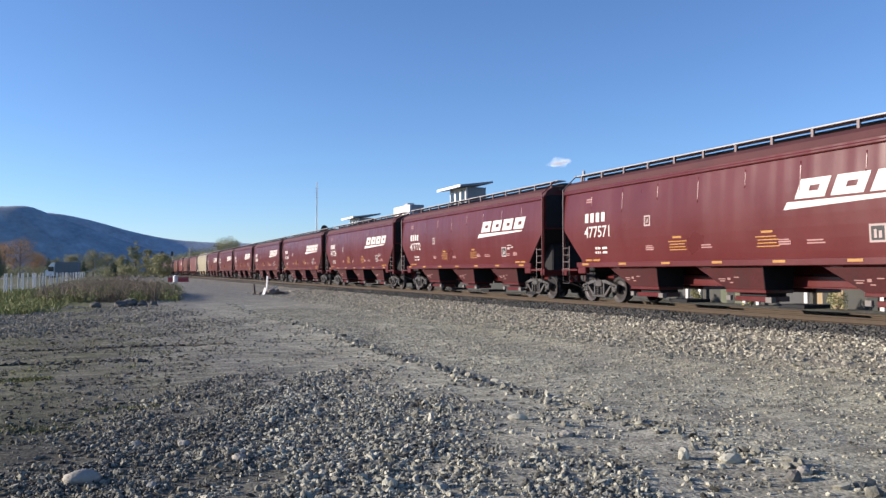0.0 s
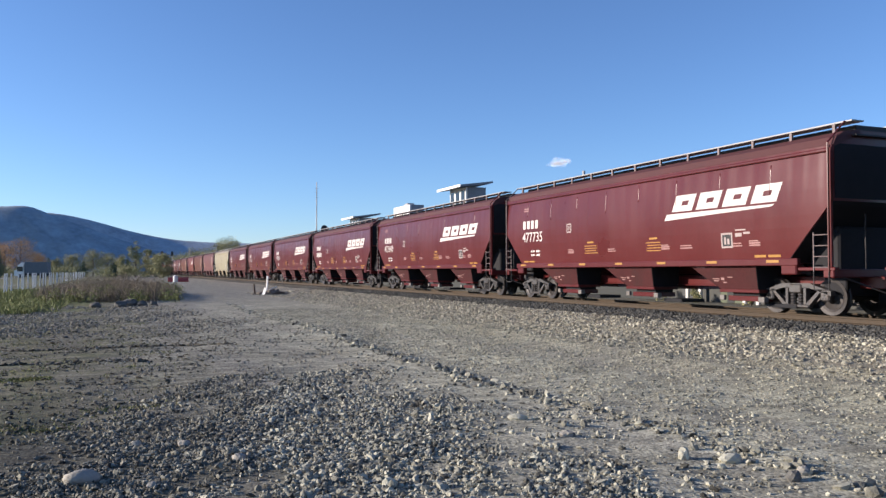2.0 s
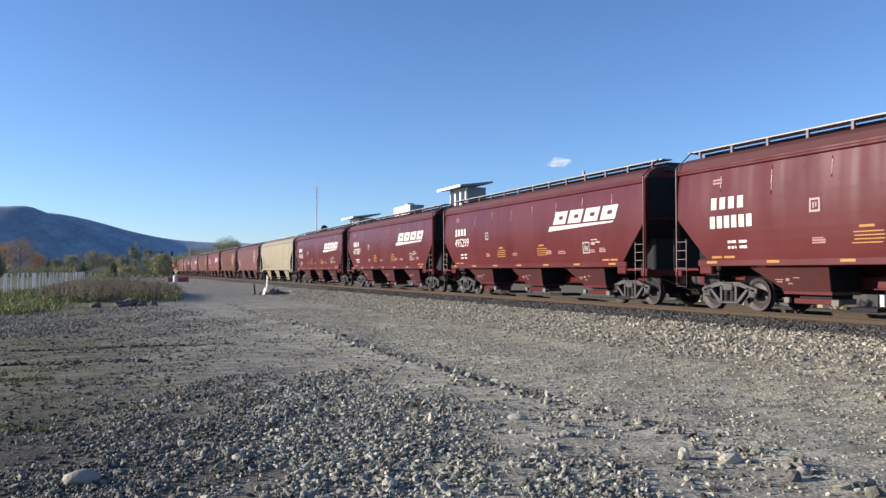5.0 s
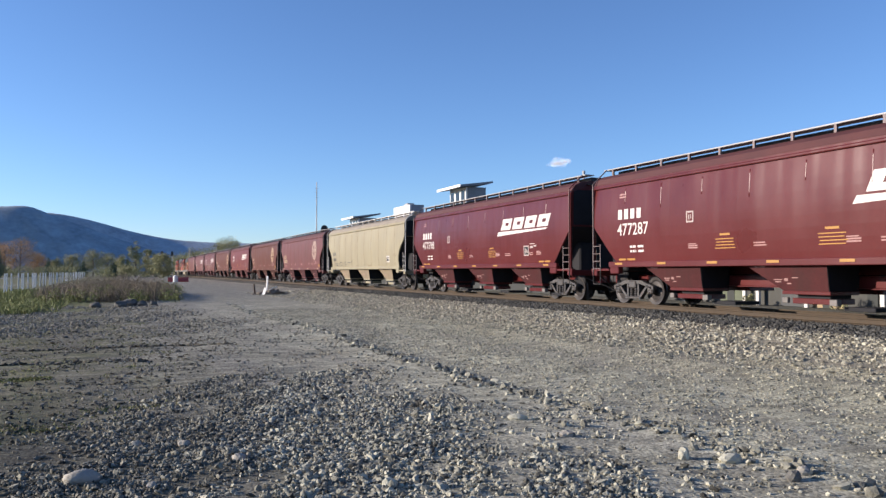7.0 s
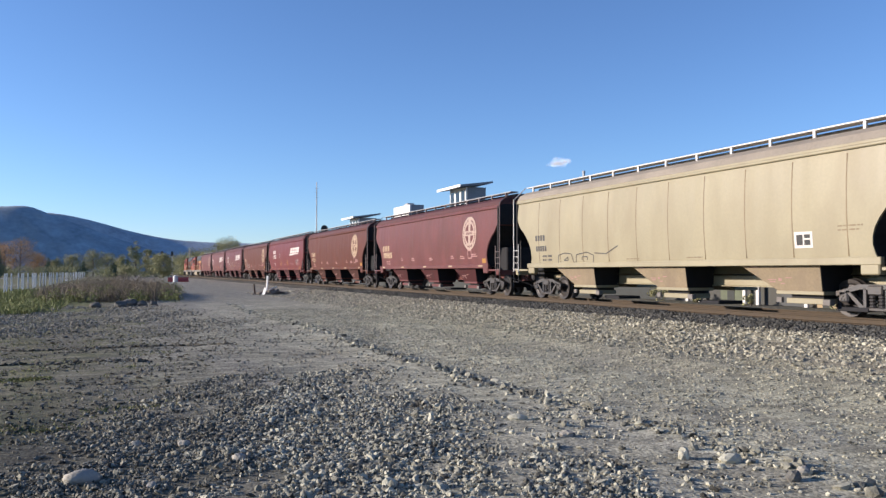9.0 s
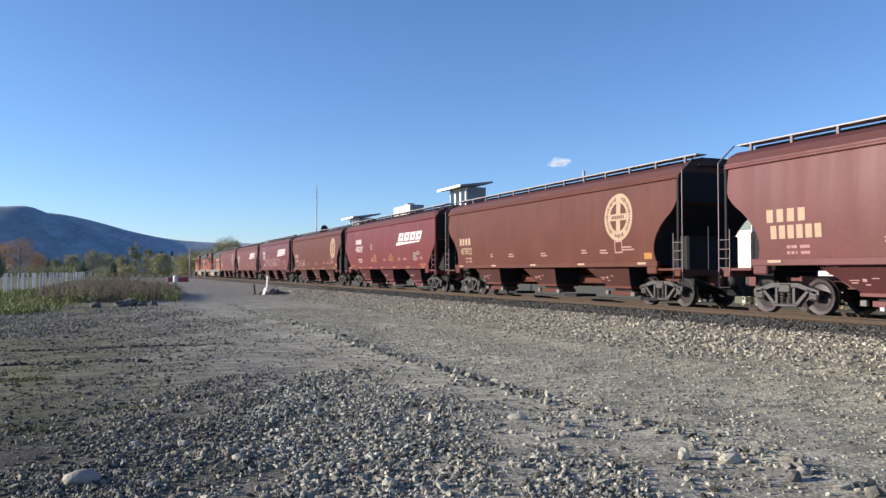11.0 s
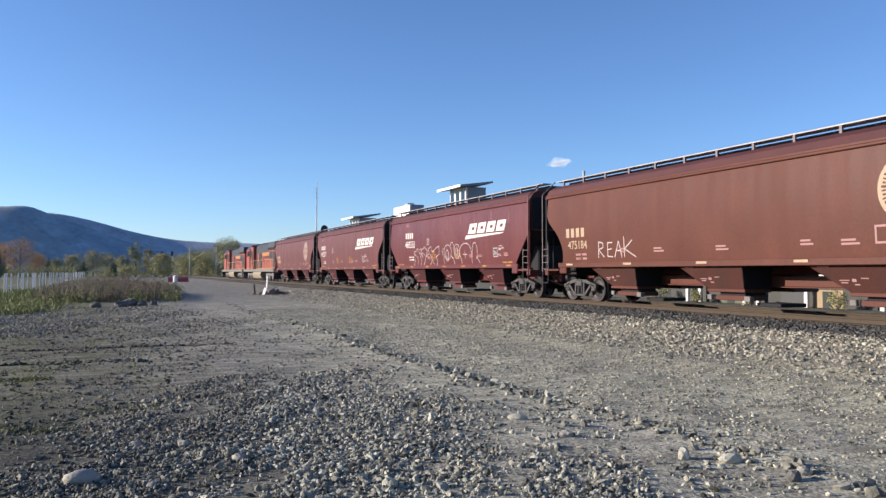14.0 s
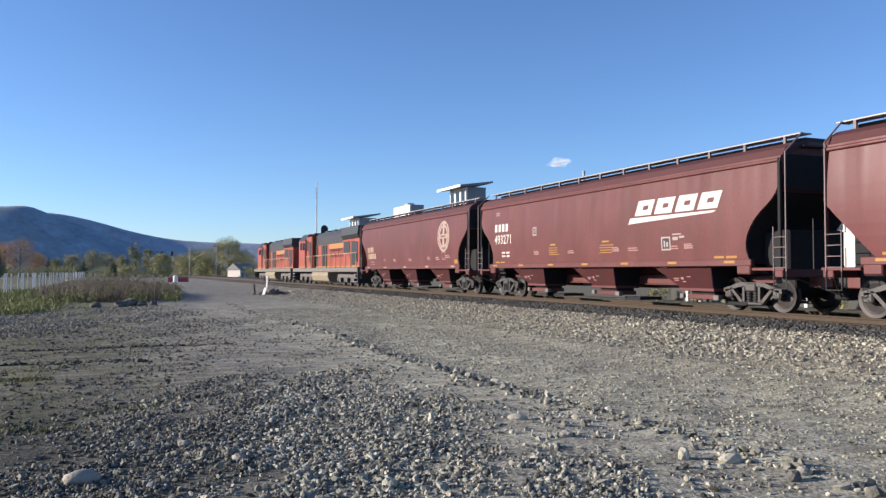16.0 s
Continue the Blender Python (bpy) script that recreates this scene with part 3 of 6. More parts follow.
# ---- distance ----
def build_hills():
    def ridge(name, dist, peaks, depth, material, label):
        """A long forested ridge: peaks are (bearing in degrees, height, width in degrees)."""
        b = np.radians(np.linspace(-50, 75, 260))
        rows = np.linspace(-1, 1, 25)
        bb, rr = np.meshgrid(b, rows)
        h = sum(p[1] * np.exp(-((np.degrees(bb) - p[0]) / p[2]) ** 2) for p in peaks)
        bumps = np.array([[noise.fractal(Vector((math.degrees(q) * 0.45, r * 3, dist * 0.01)), 1.0, 2.0, 5) for q in b] for r in rows])
        h = h * np.clip(1 - np.abs(rr) ** 1.3, 0, 1) * (1 + 0.06 * bumps * np.clip(np.abs(rr) * 3, 0.12, 1)) - 3
        d = dist + rr * depth
        v = np.stack([np.sin(bb) * d, np.cos(bb) * d, h], -1).reshape(-1, 3)
        i = np.arange(v.shape[0]).reshape(len(rows), len(b))
        f = np.stack([i[:-1, :-1], i[:-1, 1:], i[1:, 1:], i[1:, :-1]], -1).reshape(-1, 4)
        tagged(new(name, fast_mesh(name, v, f, material, True)), label, "mountain", kind="structure")
    # blue-grey air haze is put into both ridges' base colours, paler farther off
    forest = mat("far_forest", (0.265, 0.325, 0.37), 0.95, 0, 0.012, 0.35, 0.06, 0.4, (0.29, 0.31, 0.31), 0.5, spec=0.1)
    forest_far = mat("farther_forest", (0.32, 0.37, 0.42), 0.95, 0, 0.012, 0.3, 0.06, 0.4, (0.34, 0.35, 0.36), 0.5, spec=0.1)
    ridge("backdrop_ridge", 3000, [(-7.0, 212, 8.6), (-5.4, 14, 1.2), (-28, 170, 10), (20, 50, 16)], 250, forest, "forested mountain ridge with distance haze in its colour")
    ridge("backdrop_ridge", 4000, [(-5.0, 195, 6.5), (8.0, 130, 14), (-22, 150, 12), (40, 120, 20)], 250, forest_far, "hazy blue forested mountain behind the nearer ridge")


def leaf_cloud(rng, centres, radii, count, size, stretch=1.0):
    """Small bent leaves in clumps: arrays of quads."""
    c = np.asarray(centres)
    r = np.asarray(radii)
    k = rng.choice(len(c), count, p=r ** 2 / (r ** 2).sum())
    d = rng.normal(size=(count, 3))
    d /= np.linalg.norm(d, axis=1)[:, None]
    p = c[k] + d * (r[k] * rng.random(count) ** 0.45)[:, None] * np.array([1, 1, stretch])
    u = rng.normal(size=(count, 3))
    u /= np.linalg.norm(u, axis=1)[:, None]
    w = np.cross(u, rng.normal(size=(count, 3)))
    w /= np.linalg.norm(w, axis=1)[:, None]
    s = (size * (0.6 + 0.8 * rng.random(count)))[:, None]
    q = np.stack([p - u * s, p + w * s * 0.55, p + u * s, p - w * s * 0.55], 1)
    return q.reshape(-1, 3), np.arange(count * 4).reshape(-1, 4)


def tree(x, y, h, spread, leaf, label, seed, count=1600, lean=0.0, airy=0.5, size=0.2, conifer=False):
    rng = np.random.default_rng(seed)
    t = thing("tree", label, "tree", pose(x, y, float(ground_z(x, y)), 0, 0, seed * 37 % 360), group="trees round the yard")
    bm = bmesh.new()
    top = Vector((lean * h, 0, h * (0.96 if conifer else 0.8)))
    tube(bm, (0, 0, -0.2), top * 0.45, h * 0.022, 7, h * 0.015)
    tube(bm, top * 0.45, top, h * 0.015, 6, h * 0.004)
    centres, radii = [], []
    if conifer:
        for k in range(26):
            f = k / 25
            a = rng.random() * math.tau
            r = spread * (1 - f) * 0.5
            centres.append((math.cos(a) * r * 0.6, math.sin(a) * r * 0.6, h * (0.12 + 0.86 * f)))
            radii.append(0.25 + r * 0.75)
    else:
        for k in range(15):
            f = 0.12 + 0.73 * k / 14
            a = k * 2.4 + rng.random()
            st = top * f
            reach = spread * 0.5 * (0.55 + 0.5 * rng.random()) * math.sin(math.pi * min(f + 0.12, 0.95)) ** 0.6
            en = st + Vector((math.cos(a) * reach, math.sin(a) * reach, h * (0.10 + 0.16 * rng.random())))
            tube(bm, st, en, h * 0.008, 5, h * 0.002)
            for q in (0.6, 1.0):
                c = st.lerp(en, q)
                centres.append((c.x + rng.normal() * 0.3, c.y + rng.normal() * 0.3, c.z + rng.normal() * 0.4))
                radii.append(spread * (0.13 + 0.15 * rng.random()))
        centres.append((top.x, top.y, h * 0.86))
        radii.append(spread * 0.16)
    part("trunk", bm, BARK, t)
    v, f = leaf_cloud(rng, centres, radii, count, size, 0.9)
    o = new("crown", fast_mesh("crown", v, f, leaf))
    o.parent = t
    return t


def build_trees():
    rust = "leafless tree with rust-orange spring buds beyond the road"
    green = "young spring-green deciduous tree beyond the road"
    dark = "small dark green conifer among the trees"
    rows = [(-26.19, 259.45, 12, 10, LEAF_RUST, rust, 1), (-33.1, 283.91, 11, 8, LEAF_RUST, rust, 2), (-36.23, 268.98, 11, 9, LEAF_RUST, rust, 22), (-24.46, 291.17, 8, 7, LEAF_RUST, rust, 3),
            (-13.28, 275.76, 7, 6, LEAF_SPRING, green, 4), (-7.31, 278.72, 9.5, 7, LEAF_SPRING, green, 5), (-3.16, 282.42, 8, 7, LEAF_SPRING, green, 6),
            (1.09, 269.86, 6.5, 6, LEAF_SPRING, green, 7), (5.01, 257.43, 10, 5, LEAF_SPRING, green, 8), (8.68, 261.33, 9, 4, LEAF_SPRING, green, 9), (10.12, 233.71, 7, 5, LEAF_SPRING, green, 10),
            (10.24, 201.22, 6, 4.5, LEAF_SPRING, green, 23), (-19.33, 299.88, 6, 6, LEAF_SPRING, green, 24)]
    for x, y, h, s, leaf, lab, seed in rows:
        tree(x, y, h, s, leaf, lab, seed, 5200, size=0.13)
    for x, y, h, s, seed in [(-19.41, 267.47, 6, 3, 11), (-9.38, 257.94, 5, 3, 12), (-0.97, 249.08, 4.5, 3, 13), (2.62, 242.2, 5.5, 2.5, 14), (-29.6, 244.63, 7, 3.5, 15)]:
        tree(x, y, h, s, LEAF_DARK, dark, seed, 1500, size=0.17, conifer=True)
    behind = "spring-green deciduous tree beyond the railway"
    for x, y, h, s, seed in [(23.9, 346.98, 9, 10, 31), (27.4, 334.73, 10, 9, 32), (29.06, 312.42, 10, 9, 33), (31.34, 300.67, 11, 9, 34), (32.04, 278.76, 13, 8, 35), (32.95, 262.16, 13.5, 8, 36),
                             (36.7, 271.44, 12.5, 7, 37), (50.49, 336.04, 10, 9, 38), (43.52, 306.47, 10, 9, 39), (30.68, 355.0, 11, 10, 40), (22.49, 293.49, 7, 8, 41), (27.42, 275.25, 7, 7, 42), (21.79, 364.06, 9, 9, 43)]:
        tree(x, y, h, s, LEAF_SPRING, behind, seed, 4600, size=0.15)

    # low brush that closes the tree line
    rng = np.random.default_rng(77)
    for spread_y, line, leaf, name, lab in ((3.0, [(-35.43, 257.84), (13.01, 227.11)], LEAF_SPRING, "brush", "low spring-green brush along the road"), (3.0, [(19.37, 338.03), (38.31, 243.74)], LEAF_SPRING, "brush", "low spring-green brush beyond the railway")):
        (xa, ya), (xb, yb) = line
        k = rng.random(90)
        c = np.stack([xa + (xb - xa) * k, ya + (yb - ya) * k + rng.normal(0, spread_y, 90), rng.uniform(0.4, 2.6, 90)], -1)
        v, f = leaf_cloud(rng, c, rng.uniform(0.8, 2.0, 90), 16000, 0.15, 0.8)
        v[:, 2] = np.maximum(v[:, 2], 0.02)
        tagged(new(name, fast_mesh(name, v, f, leaf)), lab, "vegetation", kind="stuff")


build_ground()
build_stones()
build_track()
build_hills()
build_trees()


# ---- train ----
# In a car's own space: x across (the yard side is -x), y along (far end +y), z up from the rail top.
def side_x(z, half=1.6, bulge=0.085):
    return half - bulge * ((z - 2.7) / 1.4) ** 2


def text_mesh(words, size, bold=0.0):
    """Flat letters: vertices in (right, up) and faces."""
    cu = bpy.data.curves.new("letters", "FONT")
    cu.body, cu.size, cu.offset, cu.resolution_u = words, size, bold, 2
    o = new("letters", cu)
    me = o.evaluated_get(bpy.context.evaluated_depsgraph_get()).to_mesh()
    v = [(p.co.x, p.co.y) for p in me.vertices]
    f = [list(q.vertices) for q in me.polygons]
    bpy.data.objects.remove(o)
    bpy.data.curves.remove(cu)
    return v, f


def decal(name, car, y, z, v, f, material, label="", half=1.6, bulge=0.085, lift=0.006):
    """Paint on the yard side: (right, up) from the point y, z."""
    bm = bmesh.new()
    vs = [bm.verts.new((-side_x(z + b, half, bulge) - lift, y - a, z + b)) for a, b in v]
    for q in f:
        try:
            bm.faces.new([vs[i] for i in q])
        except ValueError:
            pass
    return part(name, bm, material, car, label)


def quads(rects, skew=0.0):
    v, f = [], []
    for x0, z0, x1, z1 in rects:
        i = len(v)
        zm = (z0 + z1) / 2
        v += [(x0 + skew * z0, z0), (x1 + skew * z0, z0), (x1 + skew * zm, zm), (x1 + skew * z1, z1), (x0 + skew * z1, z1), (x0 + skew * zm, zm)]
        f.append([i, i + 1, i + 2, i + 3, i + 4, i + 5])
    return v, f


def lines(rows, width, height, gap, rng, ragged=0.3):
    """Bars in place of small writing."""
    out = []
    for k in range(rows):
        x, end = 0.0, width * (1 - ragged * rng.random())
        while x < end:
            w = rng.uniform(0.08, 0.22)
            out.append((x, -k * (height + gap), min(x + w, end), -k * (height + gap) + height))
            x += w + 0.03
    return out


def wheelset_mesh():
    bm = bmesh.new()
    for side in (-1, 1):
        prof = [(0.82, 0.0), (0.82, 0.13), (0.80, 0.16), (0.775, 0.32), (0.80, 0.37), (0.81, 0.455), (0.72, 0.462), (0.69, 0.49), (0.665, 0.49), (0.665, 0.38), (0.72, 0.30), (0.70, 0.14), (0.65, 0.11)]
        n = 32
        rings = [[(side * x, math.cos(k * math.tau / n) * max(r, 0.001), math.sin(k * math.tau / n) * max(r, 0.001)) for k in range(n)] for x, r in prof]
        loft(bm, rings, True, False)
        tube(bm, (side * 0.8, 0, 0), (side * 1.05, 0, 0), 0.085, 10)
        for k in range(3):
            a = k * math.tau / 3
            tube(bm, (side * 1.04, 0.05 * math.cos(a), 0.05 * math.sin(a)), (side * 1.075, 0.05 * math.cos(a), 0.05 * math.sin(a)), 0.018, 6)
    tube(bm, (-0.7, 0, 0), (0.7, 0, 0), 0.085, 10)
    return mesh_of("wheelset", bm, WHEEL_STEEL)


WHEELSET = wheelset_mesh()


def side_frame(bm, side, base=0.89):
    """A cast bogie side frame with its two windows and spring opening."""
    x0, x1 = (0.92, 1.06) if side > 0 else (-1.06, -0.92)
    top = [(-base - 0.2, 0.50), (-base - 0.2, 0.62), (-base + 0.12, 0.70), (-0.45, 0.80), (0.45, 0.80), (base - 0.12, 0.70), (base + 0.2, 0.62), (base + 0.2, 0.50), (base - 0.15, 0.60), (0.42, 0.68), (-0.42, 0.68), (-base + 0.15, 0.60)]
    extrude_x(bm, top, x0, x1)
    for s in (-1, 1):
        box(bm, x0, x1, s * base - 0.14, s * base + 0.14, 0.36, 0.64, 0.04)   # bearing box
        extrude_x(bm, [(s * 0.83, 0.64), (s * 0.72, 0.64), (s * 0.30, 0.26), (s * 0.41, 0.22)], x0, x1)   # diagonal
        extrude_x(bm, [(s * 0.25, 0.70), (s * 0.33, 0.70), (s * 0.33, 0.25), (s * 0.25, 0.25)], x0, x1)   # column
    box(bm, x0 - 0.02, x1 + 0.02, -0.42, 0.42, 0.18, 0.26, 0.02)


def bogie(car, y, name="bogie"):
    b = new(name)
    b.parent = car
    b.matrix_basis = pose(0, y, 0)
    for s in (-1, 1):
        bm = bmesh.new()
        side_frame(bm, s)
        part("side_frame", bm, TRUCK_STEEL, b)
        for k in (-0.12, 0.12):
            bm = bmesh.new()
            n = 10
            loft(bm, [[(s * 0.99 + r * math.cos(j * math.tau / n), k + r * math.sin(j * math.tau / n), 0.27 + q * 0.025) for j in range(n)] for q, r in enumerate((0.085, 0.085, 0.062) * 4)])
            part("spring", bm, DARK_STEEL, b)
    bm = bmesh.new()
    box(bm, -1.1, 1.1, -0.2, 0.2, 0.55, 0.78, 0.03)
    part("bolster", bm, TRUCK_STEEL, b)
    for k in (-1, 1):
        o = new("wheelset", WHEELSET)
        o.parent = b
        o.matrix_basis = pose(0, k * 0.89, 0.46)
    return b


def hopper_car(length, paint, roof_paint, walk_paint, curved_ends, ribs, name="hopper_car"):
    """A three-bay covered hopper between coupler faces; length is the spacing of the cars."""
    car = new(name)
    car.empty_display_size = 0.5
    half = length / 2
    end = half - 0.75
    eave = 4.02 if curved_ends else 4.06
    lift = 4.74 - eave if not curved_ends else 4.68 - eave   # top of the running boards over the eave
    # body: level by level, drawn in at the ends below the shoulder
    if curved_ends:
        cut = [(1.32, 1.12), (1.5, 1.2), (1.7, 1.25), (1.9, 1.24), (2.1, 1.17), (2.3, 1.05), (2.5, 0.88), (2.7, 0.66), (2.85, 0.44), (3.0, 0.27), (3.15, 0.15), (3.4, 0.05), (3.62, 0.0), (eave, 0.0)]
    else:
        cut = [(1.32, 1.42), (1.6, 1.14), (1.9, 0.84), (2.2, 0.54), (2.5, 0.24), (2.68, 0.07), (2.78, 0.0), (3.1, 0.0), (3.4, 0.0), (3.7, 0.0), (eave, 0.0)]
    bm = bmesh.new()
    rings = []
    ys = [-1.0, -0.66, -0.33, 0.0, 0.33, 0.66, 1.0]
    for z, inset in cut:
        x, ye = side_x(z), end - inset
        rings.append([(x, k * ye, z) for k in ys] + [(-x, -k * ye, z) for k in ys])
    for x, z in ((1.5, eave + 0.05), (1.38, eave + 0.24), (1.1, eave + 0.39), (0.62, eave + 0.46)):
        rings.append([(x, k * end, z) for k in ys] + [(-x, -k * end, z) for k in ys])
    loft(bm, rings)
    part("body", bm, paint, car)
    # roof skin, a little above the body
    bm = bmesh.new()
    for s in (-1, 1):
        pts = [(s * 1.50, eave + 0.02), (s * 1.52, eave + 0.075), (s * 1.41, eave + 0.265), (s * 1.12, eave + 0.415), (s * 0.62, eave + 0.485), (s * 0.60, eave + 0.35)]
        loft(bm, [[(x, y, z) for x, z in pts] for y in (-end - 0.02, end + 0.02)])
    part("roof", bm, roof_paint, car)
    # eave rail and side sill
    for s in (-1, 1):
        bm = bmesh.new()
        pts = [(s * 1.48, eave - 0.10), (s * 1.585, eave - 0.09), (s * 1.60, eave - 0.07), (s * 1.60, eave - 0.03), (s * 1.57, eave + 0.0), (s * 1.57, eave + 0.05), (s * 1.48, eave + 0.07)]
        loft(bm, [[(x, y, z) for x, z in pts] for y in (-end - 0.01, end + 0.01)])
        part("eave_rail", bm, paint, car)
        bm = bmesh.new()
        box(bm, min(s * 1.5, s * 1.625), max(s * 1.5, s * 1.625), -end + 1.0, end - 1.0, 1.25, 1.43, 0.015)
        box(bm, min(s * 1.45, s * 1.61), max(s * 1.45, s * 1.61), -end - 0.1, -end + 1.0, 1.12, 1.20, 0.015)
        box(bm, min(s * 1.45, s * 1.61), max(s * 1.45, s * 1.61), end - 1.0, end + 0.1, 1.12, 1.20, 0.015)
        part("side_sill", bm, paint, car)
    # panel seams on the sides
    if ribs:
        for s in (-1, 1):
            for k in range(ribs):
                y = -end + 1.9 + (2 * end - 3.8) * k / (ribs - 1)
                lo, hi = (1.45, 3.85) if ribs > 9 else (3.35 if k % 2 else 3.1, 3.85)
                bm = bmesh.new()
                rr = []
                for j in range(7):
                    z = lo + (hi - lo) * j / 6
                    x = side_x(z)
                    rr.append([(s * (x + dx), y + dy, z) for dx, dy in ((-0.008, -0.04), (0.004, -0.02), (0.007, -0.006), (0.007, 0.006), (-0.008, 0.02))])
                loft(bm, rr)
                part("seam", bm, TAN_DIRTY if paint is TAN else paint, car, smooth=True)
    # end slope plates and end posts; the plates' black stands in for shade
    for e in (-1, 1):
        shoulder = 3.2 if curved_ends else 2.85
        bm = bmesh.new()
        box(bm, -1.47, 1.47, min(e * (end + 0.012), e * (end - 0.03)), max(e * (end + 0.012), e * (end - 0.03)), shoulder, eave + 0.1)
        part("end_wall", bm, END_SHADE_BLACK, car)
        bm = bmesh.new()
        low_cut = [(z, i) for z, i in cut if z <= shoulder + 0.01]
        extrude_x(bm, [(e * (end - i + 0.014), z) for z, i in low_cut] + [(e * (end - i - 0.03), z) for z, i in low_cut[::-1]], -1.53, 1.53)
        part("slope_plate", bm, END_SHADE_BLACK, car)
        # dark blocks added to close the bright view below the end slopes
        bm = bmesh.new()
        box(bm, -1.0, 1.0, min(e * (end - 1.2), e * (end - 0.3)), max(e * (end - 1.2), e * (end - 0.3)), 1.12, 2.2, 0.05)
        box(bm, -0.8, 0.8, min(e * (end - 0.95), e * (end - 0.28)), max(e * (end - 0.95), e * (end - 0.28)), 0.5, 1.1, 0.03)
        part("end_frame", bm, END_SHADE_BLACK, car)
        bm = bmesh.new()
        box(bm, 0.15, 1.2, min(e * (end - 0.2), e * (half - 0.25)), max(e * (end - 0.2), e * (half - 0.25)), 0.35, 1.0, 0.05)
        part("brake_cylinder", bm, END_SHADE_BLACK, car)
        for s in (-1, 1):
            bm = bmesh.new()
            box(bm, min(s * 1.52, s * 1.6), max(s * 1.52, s * 1.6), min(e * end, e * (end - 0.09)), max(e * end, e * (end - 0.09)), 1.2, eave, 0.01)
            part("corner_post", bm, END_SHADE_BLACK if curved_ends else paint, car)
        bm = bmesh.new()
        box(bm, -1.6, 1.6, min(e * (end - 0.25), e * (end + 0.06)), max(e * (end - 0.25), e * (end + 0.06)), 0.95, 1.16, 0.02)
        part("end_sill", bm, paint, car)
        # ladder on the yard side and its twin
        for s in (-1, 1):
            bm = bmesh.new()
            ya, yb = (e * (end + 0.2), e * (end - 0.22)) if curved_ends else (e * (end - 0.06), e * (end - 0.50))
            x = s * 1.62
            top = 2.3 if not curved_ends else 2.5
            tube(bm, (x, yb, 1.1), (x, yb, top - 0.25), 0.018, 6)
            tube(bm, (x, ya, 1.1), (x, ya, top), 0.018, 6)
            steel = WHITE_STEEL if paint is TAN else POST_STEEL
            ladder = part("ladder", bm, steel, car)
            bm = bmesh.new()
            tube(bm, (x, ya, 1.1), (x, ya, eave + 0.12), 0.022, 6)
            tube(bm, (x, ya, eave + 0.12), (s * 1.04, ya, eave + lift - 0.02), 0.022, 6)
            part("grab_post", bm, steel if e > 0 or curved_ends else paint, car)
            bm = bmesh.new()
            tube(bm, (x, ya, 1.12), (x, ya, 0.66), 0.014, 6)
            tube(bm, (x, yb, 1.12), (x, yb, 0.66), 0.014, 6)
            tube(bm, (x, ya, 0.66), (x, yb, 0.66), 0.016, 6)
            part("stirrup_step", bm, DARK_STEEL, car)
            rung = None
            for k in range(4):
                at = pose(x, ya, 1.2 + k * 0.26)
                if rung is None:
                    bm = bmesh.new()
                    tube(bm, (0, 0, 0), (0, yb - ya, 0), 0.014, 6)
                    rung = part("rung", bm, steel, ladder, at=at)
                else:
                    again(rung, ladder, at)
        # coupler and brake gear
        bm = bmesh.new()
        box(bm, -0.14, 0.14, min(e * (end - 0.3), e * (half - 0.02)), max(e * (end - 0.3), e * (half - 0.02)), 0.72, 0.98, 0.04)
        box(bm, -0.22, 0.22, min(e * (half - 0.3), e * (half - 0.01)), max(e * (half - 0.3), e * (half - 0.01)), 0.68, 1.02, 0.05)
        part("coupler", bm, DARK_STEEL, car)
        bm = bmesh.new()
        tube(bm, (-1.25, e * (end + 0.05), 0.95), (-0.2, e * half, 0.45), 0.02, 6)
        tube(bm, (-0.45, e * (end - 0.02), 1.0), (-0.45, e * (end - 0.02), 2.5), 0.022, 6)
        part("brake_pipe", bm, DARK_STEEL, car)
    # jacking pads under the side sills, outside the bays
    for e in (-1, 1):
        for s in (-1, 1):
            bm = bmesh.new()
            box(bm, min(s * 1.4, s * 1.61), max(s * 1.4, s * 1.61), min(e * (end - 1.55), e * (end - 1.05)), max(e * (end - 1.55), e * (end - 1.05)), 1.02, 1.3, 0.03)
            part("jacking_pad", bm, paint, car)
    bm = bmesh.new()
    box(bm, -0.34, 0.34, -half + 0.3, half - 0.3, 0.68, 0.98, 0.02)
    box(bm, -0.42, 0.42, -end + 1.5, end - 1.5, 0.66, 0.685)
    part("centre_sill", bm, paint, car)
    bm = bmesh.new()
    loft(bm, [[(-0.42, y, 1.02), (0.42, y, 1.02), (0.0, y, 1.34)] for y in (-end + 2.4, end - 2.4)])
    part("sill_hood", bm, paint, car)
    # bays and gates
    pitch = (2 * end - 3.5) / 3
    bay_coat = TAN_DIRTY if paint is TAN else BROWN_DIRTY if paint is BROWN else MAROON_DIRT_SHADE
    for k in (-1, 0, 1):
        yc = k * pitch
        for side in (1, -1):
            bm = bmesh.new()
            rings = []
            for z, ya, yb, hx in ((1.38, -1.42, 1.44, 1.47), (0.60, -1.38, 0.0, 1.34)):
                rings.append([(side * 0.37, yc + ya, z), (side * hx, yc + ya, z), (side * hx, yc + yb, z), (side * 0.37, yc + yb, z)])
            loft(bm, rings)
            bay = part("bay", bm, bay_coat, car)
            # black sheet laid over the bay's near face in place of its shade
            bm = bmesh.new()
            loft(bm, [[(side * 0.36, yc - 1.42 - g, 1.36), (side * 1.46, yc - 1.42 - g, 1.36), (side * 1.33, yc - 1.38 - g, 0.61), (side * 0.36, yc - 1.38 - g, 0.61)] for g in (-0.01, 0.012)])
            part("slope_sheet", bm, END_SHADE_BLACK, car)
